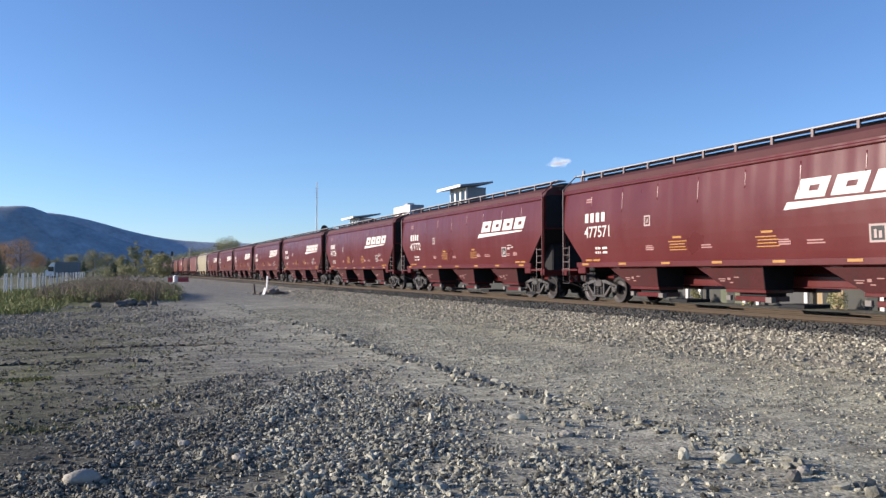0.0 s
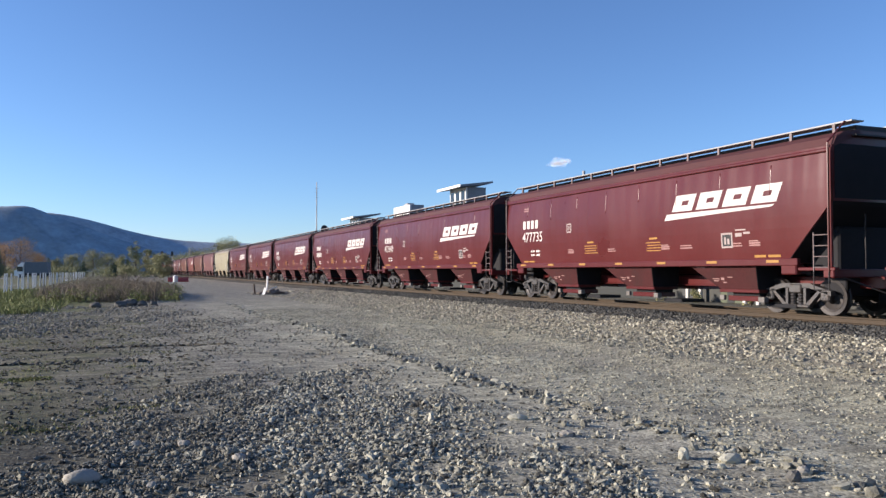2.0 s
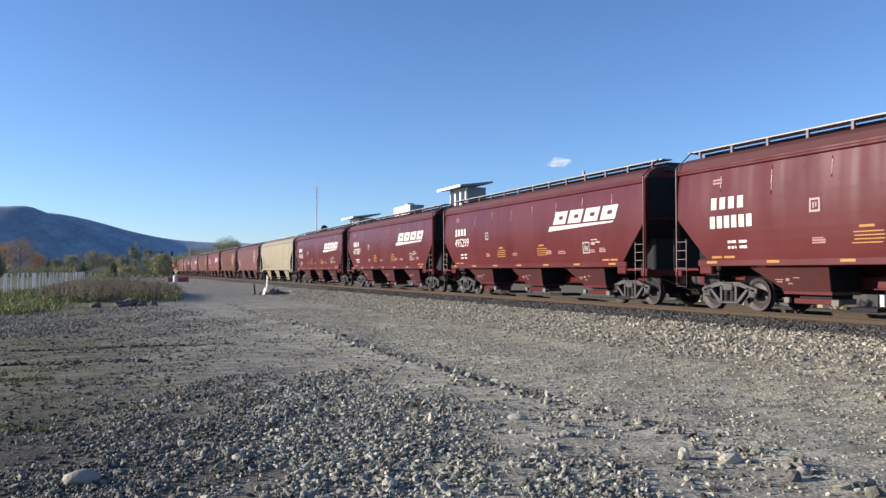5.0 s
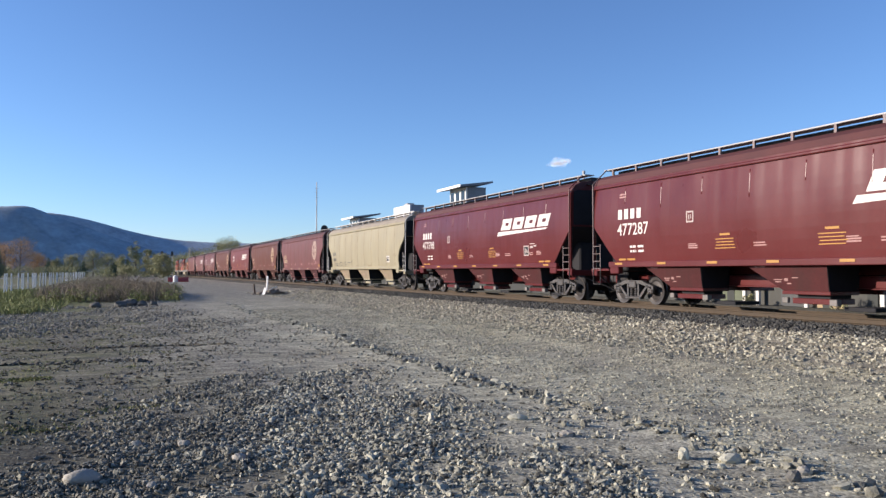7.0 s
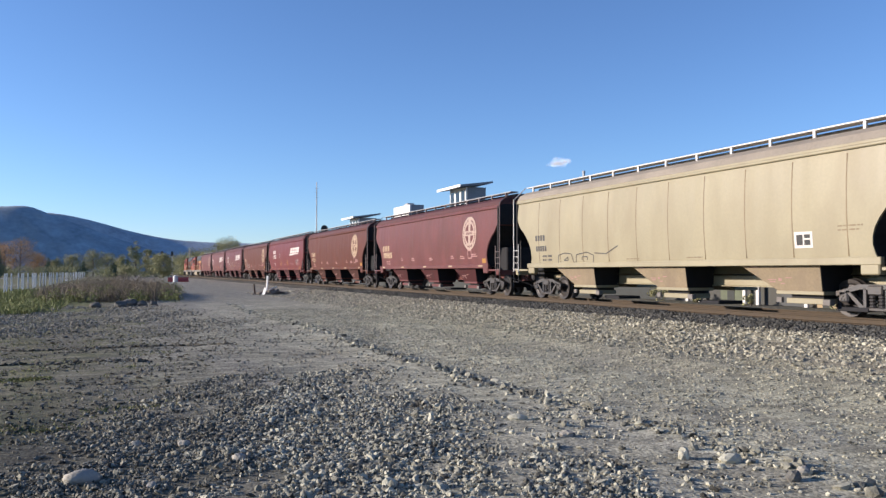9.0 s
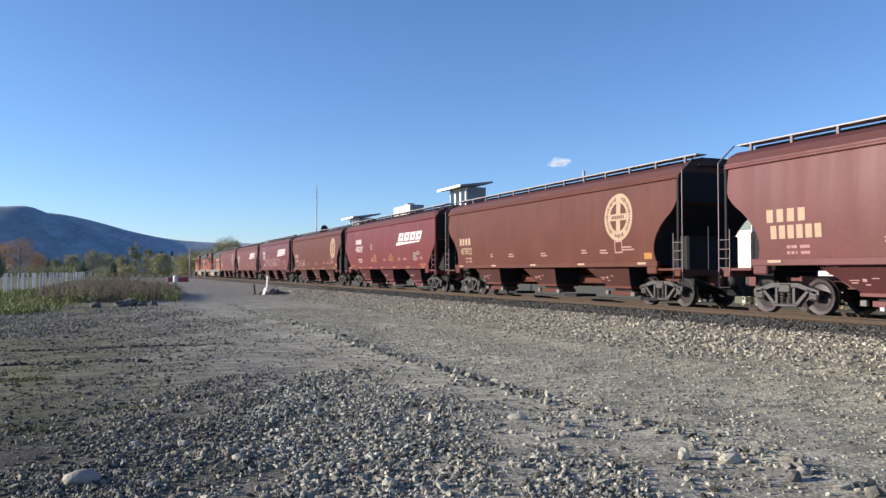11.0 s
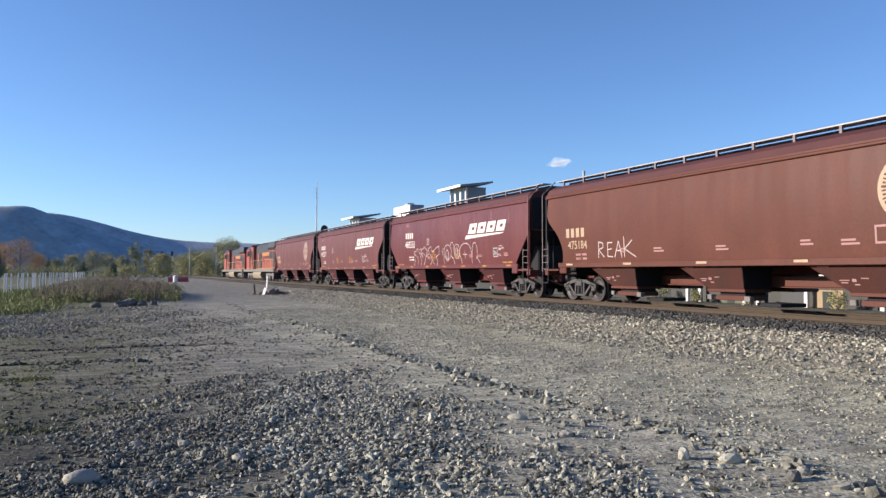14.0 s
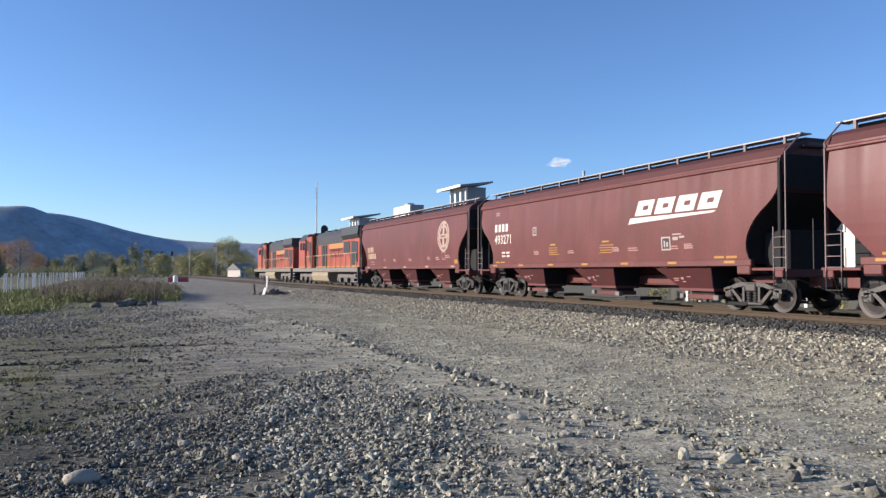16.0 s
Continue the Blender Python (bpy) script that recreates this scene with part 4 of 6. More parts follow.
        for nm, m, x0, x1, ya, yb, za, zb in (("gate_frame", paint, -1.36, -0.4, -1.44, 0.06, 0.52, 0.61), ("gate", paint, -1.28, -0.45, -1.36, -0.2, 0.29, 0.43), ("outlet", END_SHADE_BLACK, -1.2, -0.5, -1.3, -0.3, 0.42, 0.53),
                                              ("gate_latch", DUSTY_SILL, -1.36, -1.2, -1.62, -1.4, 0.27, 0.42), ("gate_latch", DUSTY_SILL, -1.36, -1.26, -0.12, 0.06, 0.3, 0.44), ("gate_rack", END_SHADE_BLACK, -1.1, -0.2, -2.45, -1.6, 0.15, 0.25),
                                              ("gate_frame", paint, 0.4, 1.36, -1.44, 0.06, 0.52, 0.61)):
            bm = bmesh.new()
            box(bm, x0, x1, yc + ya, yc + yb, za, zb, 0.012)
            part(nm, bm, m, car)
        for a, b, c, d in ((-0.9, 1.20, -0.55, 1.23), (0.3, 0.93, 0.5, 0.955), (-0.3, 0.88, -0.02, 0.905), (-0.25, 0.82, -0.06, 0.85), (0.05, 0.86, 0.17, 0.93), (0.12, 0.78, 0.26, 0.81)):
            bm = bmesh.new()
            bm.faces.new([bm.verts.new((-1.346 - (z - 0.6) * 0.1667, yc - y, z)) for y, z in ((a, b), (c, b), (c, d), (a, d))])
            part("small_writing", bm, FAINT_PAINT, bay)
    # running boards on brackets, hatches between them
    for s in (-1, 1):
        bm = bmesh.new()
        box(bm, min(s * 0.62, s * 1.02), max(s * 0.62, s * 1.02), -end - 0.12, end + 0.12, eave + lift - 0.035, eave + lift)
        part("running_board", bm, walk_paint, car)
        n = 13
        bracket = None
        for k in range(n):
            y = -end + 0.4 + (2 * end - 0.8) * k / (n - 1)
            if bracket is None:
                bm = bmesh.new()
                box(bm, -0.03, 0.03, -0.04, 0.04, 0.39, lift - 0.04)
                bracket = part("bracket", bm, walk_paint if paint is TAN else POST_STEEL, car, at=pose(s * 0.99, y, eave))
            else:
                again(bracket, car, pose(s * 0.99, y, eave))
    bm = bmesh.new()
    box(bm, -0.6, 0.6, -end + 0.12, end - 0.12, eave + 0.4, eave + lift - 0.06, 0.03)
    part("hatch_cover", bm, roof_paint if paint is TAN else DARK_STEEL, car)
    for e in (-1, 1):
        bm = bmesh.new()
        box(bm, -0.9, 0.9, min(e * (end - 0.1), e * (end + 0.14)), max(e * (end - 0.1), e * (end + 0.14)), eave + 0.30, eave + 0.34)
        part("end_platform", bm, DARK_STEEL, car)
        bogie(car, e * (half - 2.35))
    return car


def slanted_logo(car, y, z, w, h):
    """A railway's slanted emblem as plain blocks over a wedge."""
    cell, blocks = w / 4, []
    for i in range(4):
        x0, x1 = i * cell, i * cell + cell * 0.84
        m0, m1 = x0 + cell * 0.33, x1 - cell * 0.24
        blocks += [(x0, 0, x1, h * 0.36), (x0, h * 0.64, x1, h), (x0, h * 0.36, m0, h * 0.64), (m1, h * 0.36, x1, h * 0.64)]
    v, f = quads(blocks, 0.42)
    i = len(v)
    v += [(-0.36, -0.25), (-0.24, -0.06), (w * 0.95, -0.06), (w * 0.92, -0.12), (w * 0.42, -0.18)]
    f.append([i, i + 4, i + 3, i + 2, i + 1])
    decal("emblem", car, y, z, v, f, WHITE_PAINT, "white slanted block emblem")


def ring_logo(car, y, z, r, material, field):
    """A pale disc emblem: a broad ring round a cross, with unreadable writing as small bars on the ring."""
    v, f = [], []
    n = 40
    for k in range(n):
        a = k * math.tau / n
        v += [(math.cos(a) * r, math.sin(a) * r), (math.cos(a) * r * 0.6, math.sin(a) * r * 0.6)]
    for k in range(n):
        j = (k + 1) % n
        f.append([2 * k, 2 * j, 2 * j + 1, 2 * k + 1])
    qv, qf = quads([(-0.15 * r, -0.59 * r, 0.15 * r, 0.59 * r), (-0.59 * r, -0.14 * r, -0.16 * r, 0.14 * r), (0.16 * r, -0.14 * r, 0.59 * r, 0.14 * r)])
    f += [[i + len(v) for i in q] for q in qf]
    v += qv
    emblem = decal("emblem", car, y, z, v, f, material, "pale round emblem with a cross")
    v, f = [], []
    for k in range(46):
        if k in (10, 11, 12, 30, 31, 38, 39):
            continue
        a = (k + 0.5) * math.tau / 46
        c, d = math.cos(a), math.sin(a)
        w, h = r * (0.022 + 0.012 * (k * 7 % 5) / 4), r * (0.05 + 0.035 * (k * 5 % 3) / 2)
        i = len(v)
        v += [(c * r * 0.8 + p * c - q * d, d * r * 0.8 + p * d + q * c) for p, q in ((-h, -w), (h, -w), (h, w), (-h, w))]
        f.append([i, i + 1, i + 2, i + 3])
    for k in range(7):
        x = (-0.45 + k * 0.13) * r
        i = len(v)
        v += [(x, -0.07 * r), (x + 0.08 * r, -0.07 * r), (x + 0.08 * r, 0.07 * r), (x, 0.07 * r)]
        f.append([i, i + 1, i + 2, i + 3])
    decal("ring_writing", car, y, z, v, f, field, lift=0.01)


def markings(car, length, number, style, seed):
    """Numbers, plates and small writing on the yard side."""
    rng = random.Random(seed)
    end = length / 2 - 0.75
    paint = {"tan": TRUCK_STEEL, "old": CREAM_PAINT, "ring": CREAM_PAINT}.get(style, WHITE_PAINT)
    y0 = end - 1.55 - (1.3 if style == "red" else 0)
    up = 0.14 if style == "red" else 0.0
    if style != "tan":
        v, f = quads([(k * 0.34, 0, k * 0.34 + 0.22, 0.33) for k in range(4)])
        decal("mark", car, y0, 2.84 + up if style not in ("old", "ring") else 2.36, v, f, paint)
    else:
        v, f = quads([(k * 0.2, 0, k * 0.2 + 0.14, 0.22) for k in range(4)])
        decal("mark", car, y0 - 0.1, 2.32, v, f, paint)
    low = 0.28 if style in ("old", "ring") else 0.0
    if number:
        v, f = text_mesh(number, 0.56 if not low else 0.43, 0.004)
        decal("number", car, y0 + 0.05 - low * 0.6, 2.31 - low * 1.35 + up, v, f, paint)
    else:
        k = 1.0 if style != "tan" else 0.62
        low = low if style != "tan" else 0.30
        v, f = quads([(i * 0.28 * k, 0, i * 0.28 * k + 0.2 * k, 0.34 * k) for i in range(6 if style != "tan" else 5)])
        decal("number", car, y0 + 0.05 - low * 0.6, 2.31 - low * 1.35 + up, v, f, paint)
    small = PINK_PAINT if style in ("old", "ring") else WHITE_PAINT
    if style == "tan":
        small = TRUCK_STEEL
    v, f = quads([(0, 0, 0.12, 0.075), (0.15, 0, 0.32, 0.075), (0.42, 0, 0.72, 0.075), (0, -0.15, 0.1, -0.075), (0.14, -0.15, 0.24, -0.075), (0.28, -0.15, 0.33, -0.075), (0.44, -0.15, 0.72, -0.075)])
    decal("small_writing", car, y0 - 0.62, 1.88 - low * 0.7, v, f, small)
    if style in ("new", "red"):
        v, f = quads([(0, 0, 0.36, 0.05), (0, 0.09, 0.36, 0.14)])
        decal("plate", car, y0 - 0.05, 3.56 + up, v, f, PINK_PAINT)
        v, f = quads([(0, 0, 0.05, 0.34), (0.27, 0, 0.32, 0.34), (0.05, 0, 0.27, 0.05), (0.05, 0.29, 0.27, 0.34), (0.10, 0.09, 0.14, 0.24), (0.18, 0.12, 0.22, 0.24)])
        decal("plate", car, y0 - 3.45, 2.55, v, f, FADED_WHITE)
        for dy in ((4.62, 8.2) if style == "new" else (3.9, 7.2)):
            rects = [(0.22, 0.36, 0.62, 0.42)] + [(rng.uniform(0.0, 0.1), 0.25 - k * 0.085, rng.uniform(0.74, 0.88), 0.278 - k * 0.085) for k in range(4)]
            v, f = quads(rects)
            decal("warning_writing", car, y0 - dy, 1.75, v, f, YELLOW_PAINT, "yellow warning lines")
        for dy, w in ((3.5, 0.4), (6.1, 0.45), (9.0, 0.5), (9.9, 0.55), (12.1, 0.35), (12.7, 0.5)):
            v, f = quads([(0, 0, w, 0.035), (0, 0.07, w * 0.9, 0.105)] if w not in (0.4, 0.5) else [(0, 0, 0.4, 0.04), (0, 0.06, 0.4, 0.1), (0, 0.12, 0.34, 0.15)])
            decal("small_writing", car, y0 - dy, 1.78, v, f, PINK_PAINT)
        v, f = quads([(0, 0, 0.05, 0.42), (0.39, 0, 0.44, 0.42), (0.05, 0, 0.39, 0.05), (0.05, 0.37, 0.39, 0.42), (0.12, 0.10, 0.19, 0.3), (0.24, 0.10, 0.32, 0.26)])
        decal("plate", car, y0 - 11.65, 1.75, v, f, FADED_WHITE)
        v, f = quads([(0.05, 0.05, 0.39, 0.37)])
        decal("plate_field", car, y0 - 11.65, 1.75, v, f, BLACK_PAINT, lift=0.003)
        v, f = quads([(0, 0, 0.25, 0.1), (0.3, 0.06, 0.55, 0.12), (0.0, 0.16, 0.4, 0.2)])
        decal("small_writing", car, y0 - 12.2, 2.05, v, f, FADED_WHITE)
        for k in range(7):
            v, f = quads([(0, 0, 0.42, 0.07)])
            decal("reflector", car, end - 1.4 - k * (2 * end - 3.4) / 6, 1.325, v, f, YELLOW_PAINT, "yellow reflector strip", half=1.6315, bulge=0)
        for yy in (end - 1.5, -end + 2.5):
            v, f = quads([(0, 0, 0.4, 0.065), (0.48, 0, 0.9, 0.065)])
            decal("reflector", car, yy, 1.47, v, f, YELLOW_PAINT, "yellow reflector strip")
        slanted_logo(car, -end + (6.12 if length > 19 else 5.8), 2.90, 4.0 if length > 19 else 4.3, 0.48)
    elif style in ("ring", "old"):
        ring_logo(car, -end + (2.45 if number == "475184" else 3.1), 2.93, 0.80, CREAM_PAINT if style == "old" else PALE_PAINT, BROWN if style == "old" else MAROON_WORN)
        for dy, z, w in ((3.4, 1.75, 0.3), (5.2, 1.72, 0.5), (8.0, 1.7, 0.5), (11.0, 1.75, 0.4), (12.2, 1.72, 0.5), (13.5, 1.8, 0.7)):
            v, f = quads([(0, 0, w, 0.05), (0, 0.09, w * 0.8, 0.14)])
            decal("small_writing", car, y0 - dy, z, v, f, small)
        v, f = quads([(0, 0, 0.05, 0.42), (0.4, 0, 0.45, 0.42), (0.05, 0, 0.4, 0.05), (0.05, 0.37, 0.4, 0.42)])
        decal("plate", car, y0 - 13.1, 1.72, v, f, small)
        v, f = quads([(0, 0, 0.4, 0.2)])
        decal("reflector", car, -end + 1.75, 1.5, v, f, YELLOW_PAINT, "yellow reflector strip")
        for k in range(5):
            v, f = quads([(0, 0, 0.45, 0.07)])
            decal("reflector", car, end - 1.6 - k * (2 * end - 3.6) / 4, 1.325, v, f, CREAM_PAINT, "faded reflector strip", half=1.6315, bulge=0)
    else:
        v, f = quads([(0, 0, 0.56, 0.4)])
        decal("plate", car, y0 - 13.3, 1.68, v, f, WHITE_PAINT)
        v, f = quads([(0.07, 0.07, 0.26, 0.33), (0.31, 0.07, 0.49, 0.2), (0.31, 0.24, 0.49, 0.33)])
        decal("plate", car, y0 - 13.3, 1.68, v, f, BLACK_PAINT, lift=0.012)
        for dy, z in ((14.6, 2.15), (6.2, 1.5), (9.2, 1.5)):
            v, f = quads(lines(2, 0.8, 0.035, 0.06, rng))
            decal("small_writing", car, y0 - dy, z, v, f, TAN_DIRTY)


def scrawl(car, y, z, strokes, width, label, material=GRAFFITI):
    """Spray-painted strokes: polylines in (right, up)."""
    v, f = [], []
    for line in strokes:
        for (a, b), (c, d) in zip(line, line[1:]):
            dx, dz = c - a, d - b
            n = math.hypot(dx, dz) or 1
            ox, oz = -dz / n * width / 2, dx / n * width / 2
            i = len(v)
            v += [(a + ox, b + oz), (a - ox, b - oz), (c - ox, d - oz), (c + ox, d + oz)]
            f.append([i, i + 1, i + 2, i + 3])
    decal("spray_paint", car, y, z, v, f, material, label, lift=0.009)


def locomotive(name="locomotive"):
    """A six-axle road locomotive, cab at the far end, 22.9 m over couplers."""
    lo = new(name)
    half, end = 11.7, 11.1
    bm = bmesh.new()
    box(bm, -1.5, 1.5, -end, end, 1.05, 1.42, 0.03)
    part("frame", bm, LOCO_BLACK, lo)
    # long hood in stretches
    def hood(y0, y1, w, z1, name, material, chamfer=0.22):
        bm = bmesh.new()
        pts = [(-w, 1.42), (w, 1.42), (w, z1 - chamfer), (w - chamfer, z1), (-w + chamfer, z1), (-w, z1 - chamfer)]
        loft(bm, [[(x, y, z) for x, z in pts] for y in (y0, y1)])
        return part(name, bm, material, lo)
    hood(-end + 1.1, -end + 5.6, 1.02, 3.75, "radiator_hood", ORANGE)
    hood(-end + 5.6, 3.6, 0.98, 3.5, "engine_hood", ORANGE, 0.1)
    # dark roof over the hood with the flared radiators
    bm = bmesh.new()
    pts = [(-1.03, 3.55), (1.03, 3.55), (1.2, 3.85), (1.12, 4.46), (-1.12, 4.46), (-1.2, 3.85)]
    loft(bm, [[(x, y, z) for x, z in pts] for y in (-end + 1.05, -end + 5.65)])
    part("radiator", bm, LOCO_BLACK, lo)
    bm = bmesh.new()
    pts = [(-1.01, 3.36), (1.01, 3.36), (0.99, 4.1), (0.78, 4.42), (-0.78, 4.42), (-0.99, 4.1)]
    loft(bm, [[(x, y, z) for x, z in pts] for y in (-end + 5.65, 3.6)])
    part("hood_roof", bm, LOCO_BLACK, lo)
    bm = bmesh.new()
    for y in (-3.4, -0.8, 1.6):
        box(bm, -0.6, 0.6, y - 0.6, y + 0.6, 4.42, 4.58, 0.04)
    part("roof_vent", bm, LOCO_BLACK, lo)
    # equipment cabinet behind the cab, and the cab
    bm = bmesh.new()
    box(bm, -1.42, 1.42, 3.6, 5.6, 1.42, 4.2, 0.08)
    part("equipment_cabinet", bm, ORANGE, lo)
    bm = bmesh.new()
    pts = [(-1.52, 1.42), (1.52, 1.42), (1.52, 3.9), (1.1, 4.45), (-1.1, 4.45), (-1.52, 3.9)]
    loft(bm, [[(x, y, z) for x, z in pts] for y in (5.6, 8.3)])
    cab = part("cab", bm, ORANGE, lo)
    bm = bmesh.new()
    pts = [(-1.54, 3.88), (-1.11, 4.46), (1.11, 4.46), (1.54, 3.88), (1.5, 3.86), (1.09, 4.42), (-1.09, 4.42), (-1.5, 3.86)]
    loft(bm, [[(x, y, z + 0.02) for x, z in pts] for y in (5.58, 8.35)])
    part("cab_roof", bm, LOCO_BLACK, lo)
    for s in (-1, 1):
        for y0, y1 in ((5.9, 6.7), (6.9, 7.7)):
            bm = bmesh.new()
            box(bm, min(s * 1.5, s * 1.535), max(s * 1.5, s * 1.535), y0, y1, 3.05, 3.7)
            part("window", bm, GLASS, cab)
    bm = bmesh.new()
    box(bm, -0.95, 0.95, 8.3, 10.0, 1.42, 3.05, 0.25)
    part("nose", bm, ORANGE, lo)
    # fields, doors, louvres and handrails on both sides
    for s in (-1, 1):
        bm = bmesh.new()
        box(bm, min(s * 1.49, s * 1.515), max(s * 1.49, s * 1.515), -end, end, 1.10, 1.40)
        part("side_sill", bm, DUSTY_SILL, lo, "dusty grey walkway edge")
        for y0, y1, z0, z1 in ((-8.9, -7.9, 1.6, 3.35), (-0.3, 0.5, 1.5, 3.3), (0.7, 1.5, 1.5, 3.3), (2.9, 3.5, 1.5, 3.4)):
            bm = bmesh.new()
            box(bm, min(s * 0.97, s * 1.04), max(s * 0.97, s * 1.04), y0, y1, z0, z1, 0.01)
            part("louvre", bm, BLACK_PAINT, lo)
        door = None
        for k in range(9):
            y = -7.4 + k * 0.78
            if door is None:
                bm = bmesh.new()
                box(bm, min(s * 0.97, s * 0.995), max(s * 0.97, s * 0.995), 0.03, 0.72, 1.5, 2.9, 0.01)
                door = part("hood_door", bm, ORANGE, lo, at=pose(0, y, 0))
            else:
                again(door, lo, pose(0, y, 0))
        bm = bmesh.new()
        box(bm, min(s * 0.97, s * 1.0), max(s * 0.97, s * 1.0), -6.6, -1.0, 2.9, 3.4)
        part("emblem_field", bm, LOCO_YELLOW, lo)
        for k in range(4):
            y = -1.6 - k * 1.15
            bm = bmesh.new()
            box(bm, min(s * 0.99, s * 1.006), max(s * 0.99, s * 1.006), y - 0.85, y, 2.3, 2.42)
            box(bm, min(s * 0.99, s * 1.006), max(s * 0.99, s * 1.006), y - 0.85, y, 2.72, 2.84)
            box(bm, min(s * 0.99, s * 1.006), max(s * 0.99, s * 1.006), y - 0.16, y, 2.42, 2.72)
            part("emblem", bm, MAROON, lo)
        bm = bmesh.new()
        tube(bm, (s * 1.46, -end + 0.5, 2.45), (s * 1.46, 5.5, 2.45), 0.022, 6)
        rail = part("handrail", bm, RAIL_YELLOW, lo)
        post = None
        for k in range(12):
            y = -end + 0.5 + k * 1.45
            if post is None:
                bm = bmesh.new()
                tube(bm, (0, 0, 1.42), (0, 0, 2.45), 0.026, 6)
                post = part("post", bm, RAIL_YELLOW, rail, at=pose(s * 1.46, y, 0))
            else:
                again(post, rail, pose(s * 1.46, y, 0))
    # steps, pilots, couplers
    for e in (-1, 1):
        bm = bmesh.new()
        box(bm, -1.5, 1.5, min(e * end, e * (end + 0.12)), max(e * end, e * (end + 0.12)), 0.25, 1.42, 0.02)
        part("pilot", bm, LOCO_BLACK, lo)
        bm = bmesh.new()
        for k in range(4):
            box(bm, -1.5, -1.2, min(e * (end - 0.1), e * (end - 0.75)), max(e * (end - 0.1), e * (end - 0.75)), 0.35 + k * 0.27, 0.39 + k * 0.27)
        part("steps", bm, GALV, lo)
        bm = bmesh.new()
        box(bm, -0.2, 0.2, min(e * end, e * half), max(e * end, e * half), 0.7, 1.0, 0.05)
        part("coupler", bm, DARK_STEEL, lo)
    bm = bmesh.new()
    pts = [(-1.45, 1.05), (1.45, 1.05), (1.52, 0.75), (1.38, 0.35), (1.05, 0.2), (-1.05, 0.2), (-1.38, 0.35), (-1.52, 0.75)]
    loft(bm, [[(x, y, z) for x, z in pts] for y in (-2.6, 3.2)])
    part("fuel_tank", bm, DIRTY_TANK, lo)
    for s in (-1, 1):
        # yellow stripe along the foot of the hood, its dirt line, and grilles
        for nm, m, x, y0, y1, z0, z1 in (("stripe", LOCO_YELLOW, 1.045, -end + 1.1, 3.6, 1.44, 1.54), ("stripe", LOCO_YELLOW, 1.445, 3.6, 5.6, 1.44, 1.54), ("stripe", LOCO_YELLOW, 1.54, 5.6, 8.3, 1.44, 1.54),
                                         ("grille", BLACK_PAINT, 1.05, -end + 1.5, -end + 2.2, 1.8, 3.3), ("grille", BLACK_PAINT, 1.05, -end + 3.6, -end + 5.3, 2.5, 3.4), ("grille", BLACK_PAINT, 1.45, 3.75, 4.5, 1.9, 3.7),
                                         ("grille", BLACK_PAINT, 1.45, 4.8, 5.4, 2.9, 3.9), ("cab_door", BLACK_PAINT, 1.53, 5.62, 5.86, 1.7, 3.6), ("red_band", MAROON, 1.01, -6.6, -1.0, 2.84, 2.94)):
            bm = bmesh.new()
            box(bm, min(s * (x - 0.06), s * x), max(s * (x - 0.06), s * x), y0, y1, z0, z1)
            part(nm, bm, m, lo)
        bm = bmesh.new()
        tube(bm, (s * 1.25, -0.5, 0.95), (s * 1.25, 3.0, 0.95), 0.14, 8)
        part("air_reservoir", bm, LOCO_BLACK, lo)
    bm = bmesh.new()
    tube(bm, (0, 9.0, 3.05), (0, 9.0, 3.3), 0.06, 8)
    box(bm, -0.4, 0.4, 6.8, 7.3, 4.47, 4.65, 0.03)
    part("roof_gear", bm, LOCO_BLACK, lo)
    for e in (-1, 1):
        b = new("bogie")
        b.parent = lo
        b.matrix_basis = pose(0, e * 6.9, 0)
        for s in (-1, 1):
            bm = bmesh.new()
            x0, x1 = sorted((s * 1.0, s * 1.16))
            box(bm, x0, x1, -2.5, 2.5, 0.62, 0.9, 0.03)
            for k in (-1.9, 0, 1.9):
                box(bm, x0, x1 + (0.06 if s > 0 else 0), k - 0.24, k + 0.24, 0.28, 0.66, 0.03)
                extrude_x(bm, [(k + 0.3, 0.62), (k + 0.7, 0.62), (k + 0.6, 0.3), (k + 0.4, 0.3)], x0, x1)
            part("side_frame", bm, DUSTY_FRAME, b)
        for k in (-1.9, 0, 1.9):
            o = new("wheelset", WHEELSET)
            o.parent = b
            o.matrix_basis = pose(0, k, 0.5) @ Matrix.Diagonal((1, 1.09, 1.09, 1))
    return lo


NEW_L, OLD_L, LOCO_L = 18.41, 19.5, 23.4
CARS = []    # (object, place of its middle along the track at the middle of the clip)
FAR_FIRST = -83.55


